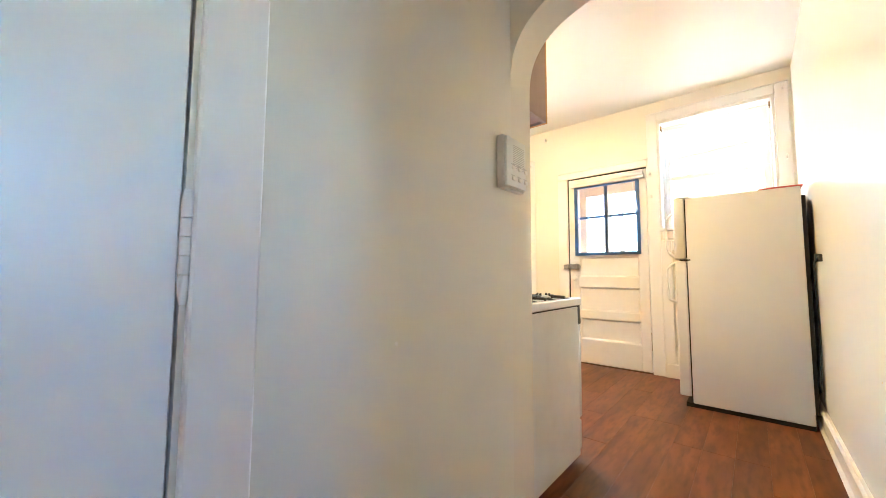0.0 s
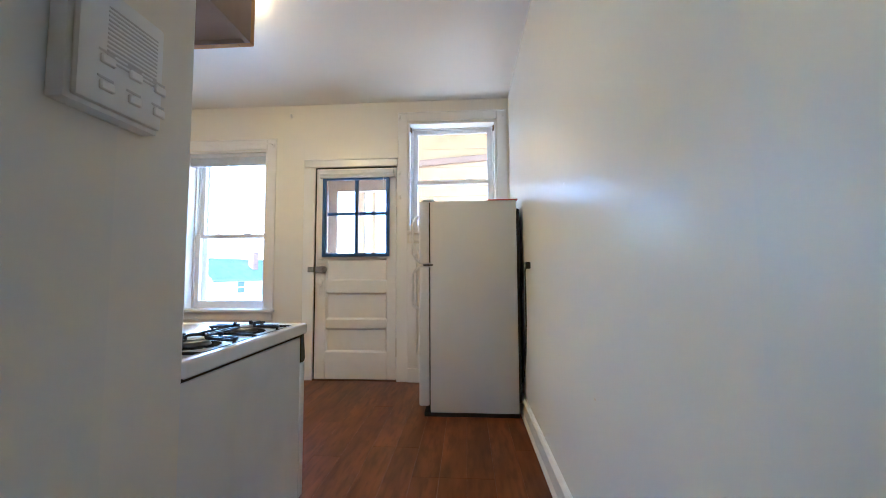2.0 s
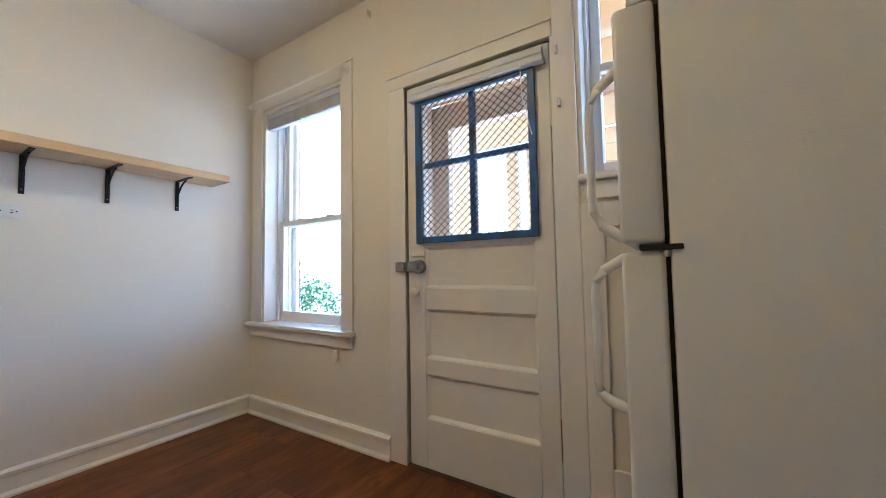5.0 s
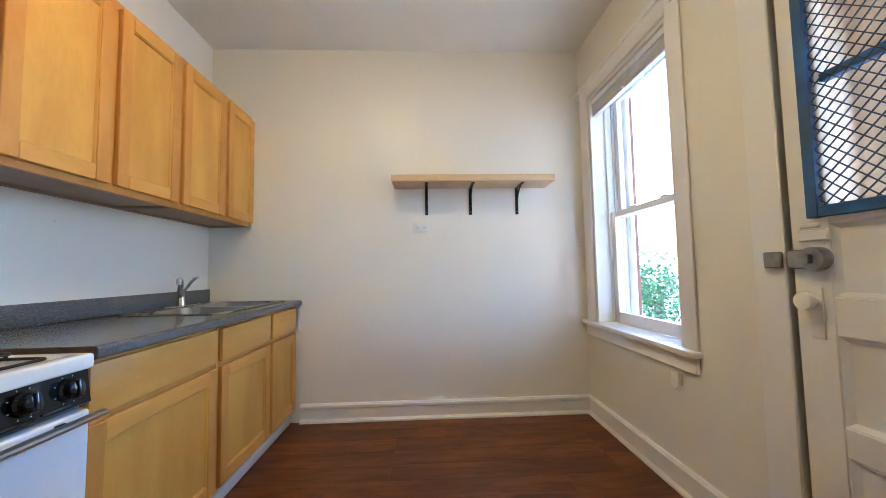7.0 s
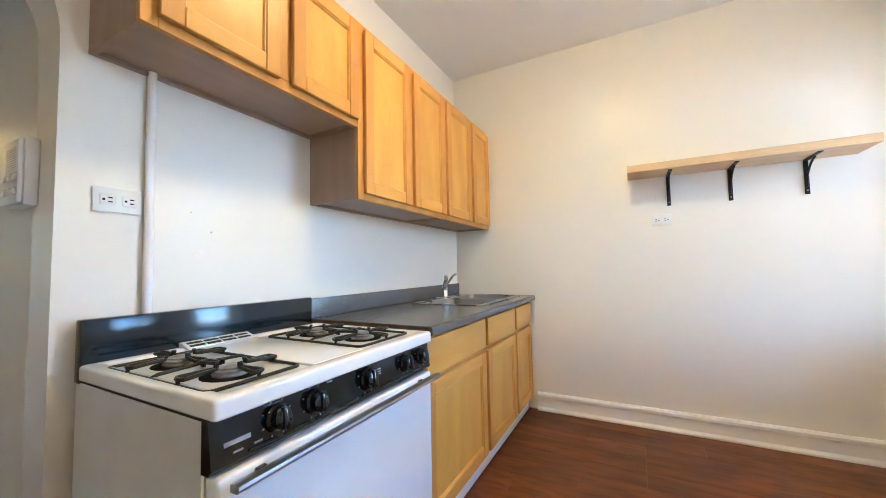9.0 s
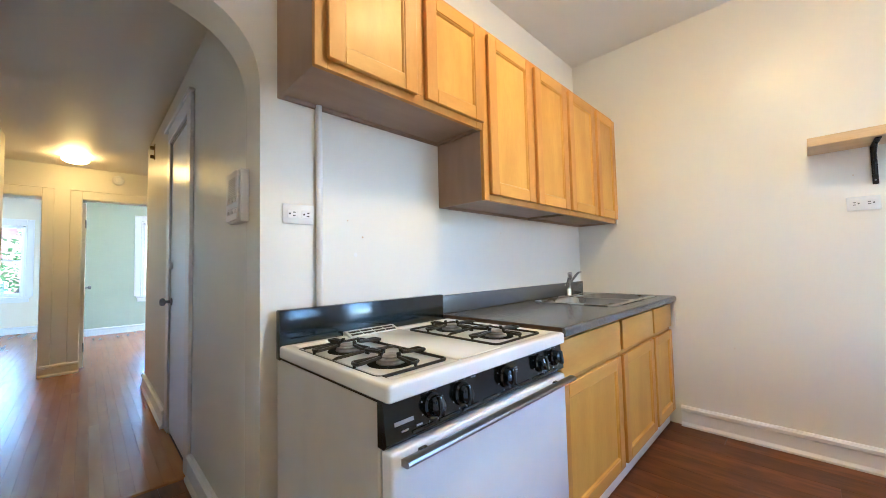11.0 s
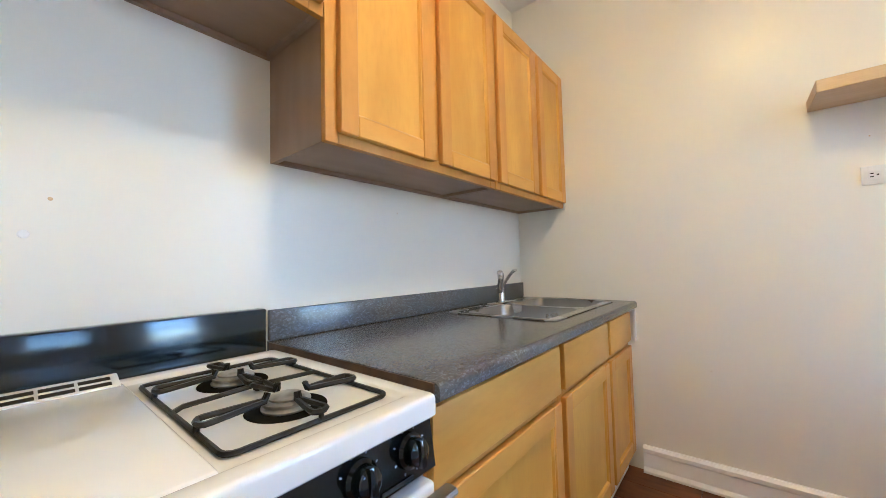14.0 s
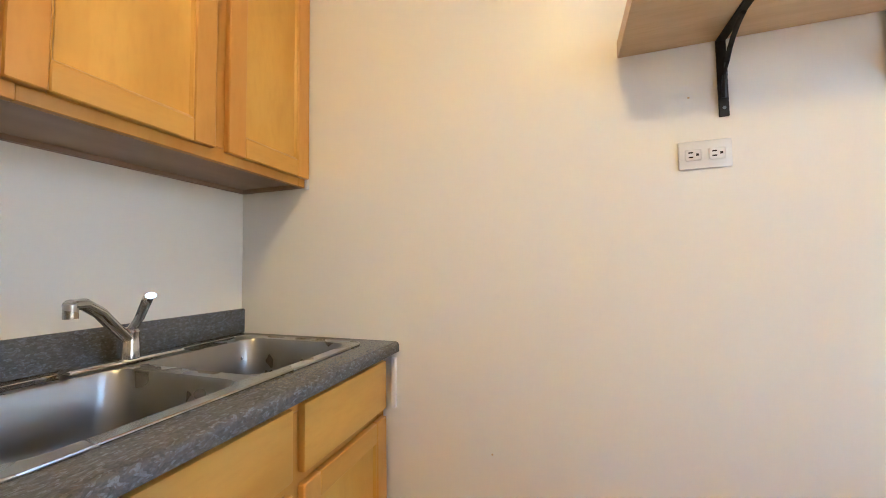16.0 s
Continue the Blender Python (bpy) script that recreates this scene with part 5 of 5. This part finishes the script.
def outlet(name_label, centre, axis, w=0.118, h=0.073):
    """A wide duplex outlet, mounted on its side; axis: the wall's normal."""
    x, y, z = centre

    def bx(u0, u1, d0, d1, z0, z1, **k):
        if axis == "y":
            return boxes((x + u0, x + u1, y + d0, y + d1, z + z0, z + z1), **k)
        return boxes((x + d0, x + d1, y + u0, y + u1, z + z0, z + z1), **k)
    o = thing("electrical_outlet", centre, name_label, "outlet", "wall outlets")
    part("cover_plate", bx(-w / 2, w / 2, 0.001, 0.007, -h / 2, h / 2, bevel=0.003, seg=2), M_PLASTIC, o)
    for u in (-0.026, 0.026):
        r = part("receptacle", bx(u - 0.018, u + 0.018, 0.007, 0.0095, -0.015, 0.015, bevel=0.002), M_PLASTIC, o)
        for du, dz in ((-0.006, 0.006), (-0.006, -0.006)):
            part("slot", bx(u + du - 0.005, u + du + 0.005, 0.0094, 0.0100, dz - 0.0018, dz + 0.0018), M_DARK, r)
        part("ground_hole", bx(u + 0.006, u + 0.012, 0.0094, 0.0100, -0.003, 0.003), M_DARK, r)


outlet("white plastic outlet beside the surface-mounted pipe", (-0.298, YS, 1.308), "y")
outlet("white plastic outlet under the wall shelf", (XW, 2.888, 1.385), "x")
pipe = thing("wall_conduit", (-0.372, YS, 0.97), "white painted conduit running up the wall behind the range", "conduit")
part("pipe", cyl(bmesh.new(), (-0.372, YS + 0.014, 0.80), (-0.372, YS + 0.014, 1.734), 0.0125, seg=16), M_TRIM, pipe)

# painted-over socket below the corner window
jk = thing("phone_jack", (-1.66, YN, 0.535), "small white wall jack below the window sill", "wall jack")
part("box", boxes((-1.685, -1.635, YN - 0.024, YN - 0.001, 0.50, 0.56), bevel=0.004, seg=2), M_TRIM, jk)
part("loop", lathe([(0.02, -0.026), (0.022, -0.024), (0.012, -0.024)], (-1.66, YN, 0.505), 16, "y"), M_TRIM, jk)


# blind, rod and brackets at the corner window
bl = thing("window_blind", ((W1[0] + W1[1]) / 2, YN + 0.03, 2.2), "white mini blind drawn up to the window head", "blind")
part("head_rail", boxes((W1[0] + 0.022, W1[1] - 0.022, YN + 0.012, YN + 0.052, 2.235, 2.278), bevel=0.004), M_BLIND, bl)
for k in range(9):
    part("slat", boxes((W1[0] + 0.026, W1[1] - 0.026, YN + 0.014, YN + 0.05, 2.168 + k * 0.0072, 2.172 + k * 0.0072)), M_BLIND, bl)
part("bottom_rail", boxes((W1[0] + 0.026, W1[1] - 0.026, YN + 0.014, YN + 0.05, 2.150, 2.166), bevel=0.004), M_BLIND, bl)
part("pull", lathe([(0.004, 0.0), (0.010, -0.006), (0.010, -0.016), (0.003, -0.02)], (-2.03, YN + 0.008, 2.166), 12), M_TRIM, bl)


def rod(xa, xb, y, z, label):
    r = thing("curtain_rod", ((xa + xb) / 2, y, z), label, "curtain rod")
    part("bar", tube([(xa, y + 0.055, z), (xa, y + 0.01, z), (xa + 0.02, y, z), (xb - 0.02, y, z), (xb, y + 0.01, z), (xb, y + 0.055, z)], 0.006, 8), M_TRIM, r)
    for x in (xa, xb):
        part("bracket", boxes((x - 0.012, x + 0.012, y + 0.052, y + 0.062, z - 0.02, z + 0.02), bevel=0.002), M_TRIM, r)


rod(W1[0] - 0.10, W1[1] + 0.075, YN - 0.085, 2.335, "white painted curtain rod over the corner window")
r2 = thing("shade_rod", ((W2[0] + W2[1]) / 2, YN + 0.06, 2.485), "white shade rod at the head of the high window", "shade rod")
part("bar", cyl(bmesh.new(), (W2[0] + 0.022, YN + 0.06, 2.485), (W2[1] - 0.022, YN + 0.06, 2.485), 0.009), M_TRIM, r2)
for x in (W2[0] + 0.021, W2[1] - 0.033):
    part("bracket", boxes((x, x + 0.012, YN + 0.035, YN + 0.085, 2.46, 2.505), bevel=0.003), M_BRASS, r2)


# small leftovers on the walls: screws and filled holes
for x, z in ((-0.24, 2.585), (0.775, 2.585), (0.775, 1.98), (-1.36, 2.64), (-0.24, 2.02), (-0.235, 1.78)):
    single("curtain_bracket", boxes((x - 0.007, x + 0.007, YN - 0.038, YN - 0.0145 if abs(x) < 0.9 else YN - 0.001, z - 0.018, z + 0.018), bevel=0.003), M_TRIM, (x, YN - 0.02, z), "small painted-over metal curtain bracket", "bracket", "old curtain brackets")


def nail_hole(at, axis, r):
    x, y, z = at
    side = {"y": 1, "x": 1, "-x": -1}[axis]
    prof = [(r, side * 0.0004), (r * 0.8, side * 0.0016), (r * 0.35, side * 0.0012), (0.0006, side * 0.0010)]
    return single("nail_hole", lathe(prof, at, 10, axis[-1]), M_SHELF if r < 0.005 else M_TRIM, at, "small filled nail hole in the wall", "wall mark", "nail holes")


for at, axis, r in (((-0.535, YS, 1.16), "y", 0.009), ((-0.57, YS, 1.235), "y", 0.004), ((-0.50, YS, 1.30), "y", 0.003), ((-1.55, YS, 1.30), "y", 0.003), ((HX0, 0.62, 0.80), "x", 0.006),
                    ((HXA, 0.86, 0.93), "-x", 0.006), ((HXA, 0.80, 0.45), "-x", 0.008), ((XE, 2.2, 1.42), "-x", 0.005), ((XE, 1.9, 0.62), "-x", 0.004), ((XW, 2.86, 1.54), "x", 0.003), ((XW, 2.32, 0.55), "x", 0.003)):
    nail_hole(at, axis, r)


# ---- outdoors ----
ZG = -6.5
structure("ground", boxes((-900, 900, -900, 900, ZG - 0.5, ZG)), M_GRASS, "pale concrete yards far below the flat", "ground")
structure("outer_wall", boxes((XW - 0.5, XE + 0.6, YN + T + 0.002, YN + T + 0.1, ZG, -0.1), (XW - 0.32, XW - 0.2, YH, YN + T, ZG, 3.0), (XW - 0.5, W1[0] - 0.02, YN + T + 0.002, YN + T + 0.04, -0.1, 3.2)), M_BRICK, "red-brown brick outside of the building", "wall")

# back porch outside the door
porch = thing("back_porch", (-0.2, 5.4, -0.1), "tan painted wooden back porch outside the door", "porch")
for k in range(14):
    y = YN + T + 0.11 + k * 0.142
    # deck is out of view; its paleness is set to send sun up indoors
    part("deck_board", boxes((-2.3, 2.4, y, y + 0.136, -0.14, -0.10)), M_DECK, porch, "unseen deck board, pale to bounce sun to the ceiling")
for x, w in ((-1.92, 0.17), (-1.29, 0.06), (-1.08, 0.035)):
    part("post", boxes((x - w, x + w, 6.30, 6.30 + 2 * min(w, 0.07), ZG, 2.42), bevel=0.008), M_TAN, porch)
for k in range(3):
    part("fascia_board", boxes((-2.2, 2.6, 6.26, 6.29, 2.42 + k * 0.29, 2.708 + k * 0.29), bevel=0.002), M_TAN, porch)
for k in range(15):
    part("wall_board", boxes((-0.45, 2.6, 6.31, 6.34, -0.1 + k * 0.168, 0.066 + k * 0.168), bevel=0.004), M_TAN, porch)
# deck overhead, added to keep the sun off the tan boards
part("upper_deck", boxes((-2.4, 2.7, YN + T + 0.11, 6.9, 3.35, 3.42)), M_TAN, porch)
st = boxes((-1.2, 1.9, -0.03, 0.03, -0.047, 0.047), bevel=0.006)
st.transform(Matrix.Translation((0.2, 6.225, 2.80)) @ Matrix.Rotation(-math.atan2(0.068, 1.0), 4, "Y"))
part("stair_stringer", st, M_TANDARK, porch, "brown stair stringer crossing the porch")
part("rail", boxes((-1.75, -0.46, 6.32, 6.37, 0.85, 0.92), bevel=0.006), M_TAN, porch)
for k in range(11):
    part("baluster", boxes((-1.68 + k * 0.115, -1.645 + k * 0.115, 6.33, 6.365, -0.1, 0.85)), M_TAN, porch)


def house(at, turn, w, d, eave, ridge, wall_mat, roof_mat, label, wins, side_wins=()):
    """A gabled house with windows in its gable and, where given, in the wall beside it."""
    m = Matrix.Translation(at) @ Matrix.Rotation(radians(turn), 4, "Z")
    h = thing("house", at, label, "house", "houses beyond the yard")

    def put(name, bm, mat, par, lab=""):
        bm.transform(m)
        return part(name, bm, mat, par, lab, smooth=False)
    gable = [(-w / 2, ZG), (w / 2, ZG), (w / 2, eave), (0, ridge), (-w / 2, eave)]
    put("wall", prism(gable, "y", 0, d), wall_mat, h)
    n = Vector((ridge - eave, 0, w / 2)).normalized()
    for s in (-1, 1):
        e = (s * (w / 2 + 0.35), eave - 0.35 * (ridge - eave) / (w / 2))
        put("roof", prism([(0, ridge + 0.02), e, (e[0], e[1] + 0.22), (0, ridge + 0.24)], "y", -0.35, d + 0.35), roof_mat, h)
    for x, z in wins:
        fr = put("window", boxes((x - 0.62, x + 0.62, -0.06, 0.0, z - 0.8, z + 0.8), bevel=0.01), M_SIDING, h)
        for a in (-0.27, 0.27):
            put("pane", boxes((x + a - 0.2, x + a + 0.2, -0.075, -0.058, z - 0.62, z + 0.62)), M_PANE, fr)
    for y, z in side_wins:
        fr = put("window", boxes((w / 2, w / 2 + 0.06, y - 0.5, y + 0.5, z - 0.65, z + 0.65), bevel=0.01), M_SIDING, h)
        for a in (-0.32, 0.32):
            put("pane", boxes((w / 2 + 0.058, w / 2 + 0.075, y - 0.4, y + 0.4, z + a - 0.27, z + a + 0.27)), M_PANE, fr)
    put("chimney", boxes((1.2, 1.9, d * 0.45, d * 0.45 + 0.7, ridge - 1.2, ridge + 1.0)), M_BRICK, h)
    return h


def toward(azimuth, dist):
    """A place that far from the corner window, degrees west of north."""
    return (0.3 - dist * math.sin(radians(azimuth)), 1.4 + dist * math.cos(radians(azimuth)), 0)


house((-27.53, 35.78, 0), -19, 6.2, 12, 0.4, 2.45, M_SIDING, M_ROOF, "white sided house with a grey gable roof", ((-1.6, -0.6), (-1.6, -3.3)), ((3.0, -0.45), (3.0, -2.6), (6.2, -0.45), (6.2, -2.6)))
house(toward(43.5, 60), 20, 9.0, 10, -3.2, 0.4, M_SIDING, M_ROOF2, "low house with a brown roof", ((0.5, -4.6),))
house(toward(22, 62), 70, 9.0, 12, 0.5, 3.6, M_SIDING, M_ROOF, "pale sided house farther along the alley", ((0.0, -1.5),))
house((4.5, -34, 0), 180, 9.0, 10, 1.5, 5.0, M_BRICK, M_ROOF2, "brick house behind the trees", ((0.0, 0.0), (2.2, 0.0)))


def tree(at, height, crown_r, seed, label, leaves=2600):
    rnd = random.Random(seed)
    x, y, _ = at
    t = thing("tree", (x, y, ZG), label, "tree", "trees beyond the yard")
    top = ZG + height
    trunk = tube([(x, y, ZG), (x + 0.1, y, ZG + height * 0.3), (x - 0.1, y + 0.1, ZG + height * 0.6), (x, y, top - crown_r * 0.4)], 0.16, 8)
    part("trunk", trunk, M_BARK, t)
    cz = top - crown_r
    clumps = []
    for k in range(26):
        a, el, q = rnd.uniform(0, 2 * math.pi), rnd.uniform(-0.9, 1.3), rnd.uniform(0.45, 1.0) * crown_r
        c = Vector((x + q * math.cos(a) * math.cos(el), y + q * math.sin(a) * math.cos(el), cz + q * math.sin(el)))
        clumps.append((c, rnd.uniform(0.35, 0.62) * crown_r * 0.62))
        if k < 9:
            part("limb", tube([(x, y, cz - crown_r * 0.5), ((x + c.x) / 2, (y + c.y) / 2, (cz + c.z) / 2 - 0.2), c], 0.05, 6), M_BARK, t)
    verts, faces = [], []
    for k in range(leaves):
        c, r = clumps[rnd.randrange(len(clumps))]
        v = Vector((rnd.gauss(0, 1), rnd.gauss(0, 1), rnd.gauss(0, 1))).normalized() * r * rnd.uniform(0.55, 1.0) + c
        u = Vector((rnd.gauss(0, 1), rnd.gauss(0, 1), rnd.gauss(0, 0.6))).normalized()
        w = u.orthogonal().normalized()
        s = rnd.uniform(0.05, 0.10)
        i = len(verts)
        verts.extend([v - u * s, v + w * s * 0.5, v + u * s, v - w * s * 0.5])
        faces.append((i, i + 1, i + 2, i + 3))
    me = bpy.data.meshes.new("crown")
    me.from_pydata([p - PLACES[t.name] for p in verts], [], faces)
    me.materials.append(M_LEAF)
    ob = new("crown", me)
    ob.parent = t


tree((-11.5, 10.5, 0), 7.7, 3.0, 3, "leafy green tree outside the corner window", 9000)
tree((-15.0, 10.8, 0), 8.2, 3.2, 8, "leafy green tree beside another in the yard", 7000)
tree(toward(45, 75), 10.0, 4.0, 5, "distant green tree behind the roofs", 1500)
tree((2.2, -13.0, 0), 9.6, 3.2, 11, "leafy tree outside the bright room", 9000)
tree((-1.2, -13.5, 0), 8.4, 2.8, 13, "leafy tree near the bedroom window", 2600)


# ---- floor boards ----
PLANKS = {}


def plank_mesh(name, w, l, mat, t=0.006):
    bev = 0.0004 if name == "oak_strip" else 0.001
    key = (name, round(w, 3), round(l, 3))
    if key not in PLANKS:
        a, b, c = w / 2, l / 2, bev
        v = [(-a, -b, -t), (a, -b, -t), (a, b, -t), (-a, b, -t), (-a, -b, -c), (a, -b, -c), (a, b, -c), (-a, b, -c), (-a + c, -b + c, 0), (a - c, -b + c, 0), (a - c, b - c, 0), (-a + c, b - c, 0)]
        f = [(8, 9, 10, 11)]
        for lo in (0, 4):
            for k in range(4):
                f.append((lo + k, lo + (k + 1) % 4, lo + 4 + (k + 1) % 4, lo + 4 + k))
        me = bpy.data.meshes.new(name)
        me.from_pydata(v, [], f)
        me.materials.append(mat)
        PLANKS[key] = me
    return PLANKS[key]


def lay(floor, name, mat, x0_, x1_, span, width, length, seed, gap=0.0004):
    """Rows of boards along y between x0_ and x1_; span(x) gives each row's ends."""
    rnd = random.Random(seed)
    n = max(1, round((x1_ - x0_) / width))
    w = (x1_ - x0_) / n
    for i in range(n):
        x = x0_ + (i + 0.5) * w
        a, b = span(x)
        y = a - rnd.randrange(1, 8) * length / 8
        while y < b - 0.01:
            s, e = max(a, y), min(b, y + length)
            y += length
            if e - s < 0.03:
                continue
            ob = new(name, plank_mesh(name, w - gap, round(e - s - gap, 2), mat))
            ob.location = (x, (s + e) / 2, 0)
            ob.parent = floor


kitchen_floor, hall_floor = bpy.data.objects["floor"], bpy.data.objects["floor_hall"]
lay(kitchen_floor, "floor_plank", M_PLANK, XW, HX0, lambda x: (YS, YN), 0.152, 1.22, 1)
lay(kitchen_floor, "floor_plank", M_PLANK, HX0, HXA, lambda x: (YTH + 0.01, YN), 0.152, 1.22, 2)
lay(hall_floor, "oak_strip", M_OAK, HX0, HX1, lambda x: (HY - 0.14, YTH - 0.012), 0.057, 1.3, 4)
lay(hall_floor, "oak_strip", M_OAK, -1.6, HX0, lambda x: (HY - 0.14, HWE), 0.057, 1.3, 5)
lay(hall_floor, "oak_strip", M_OAK, HX1, 2.2, lambda x: (HY - 0.14, -2.37), 0.057, 1.3, 6)

verts, faces = [], []
rnd = random.Random(7)
for i in range(int(6.2 / 0.057)):
    xa = -2.6 + i * 0.057
    y = -8.3 - rnd.uniform(0, 1.2)
    while y < HY - 0.14:
        e = min(y + 1.3, HY - 0.14)
        s = max(y, RY1)
        if e > s + 0.05:
            k = len(verts)
            g = 0.0004
            for z, q in ((-0.005, 0.0), (0.0, g)):
                verts.extend([(xa + q, s + q, z), (xa + 0.0562 - q, s + q, z), (xa + 0.0562 - q, e - q, z), (xa + q, e - q, z)])
            faces.extend([(k + 4, k + 5, k + 6, k + 7)] + [(k + j, k + (j + 1) % 4, k + 4 + (j + 1) % 4, k + 4 + j) for j in range(4)])
        y += 1.3
me = bpy.data.meshes.new("oak_strips")
me.from_pydata(verts, [], faces)
me.materials.append(M_OAK)
strips = new("oak_strips", me)
strips.parent = bpy.data.objects["floor_rooms"]
tagged(strips, "honey-coloured oak strips", kind="stuff")
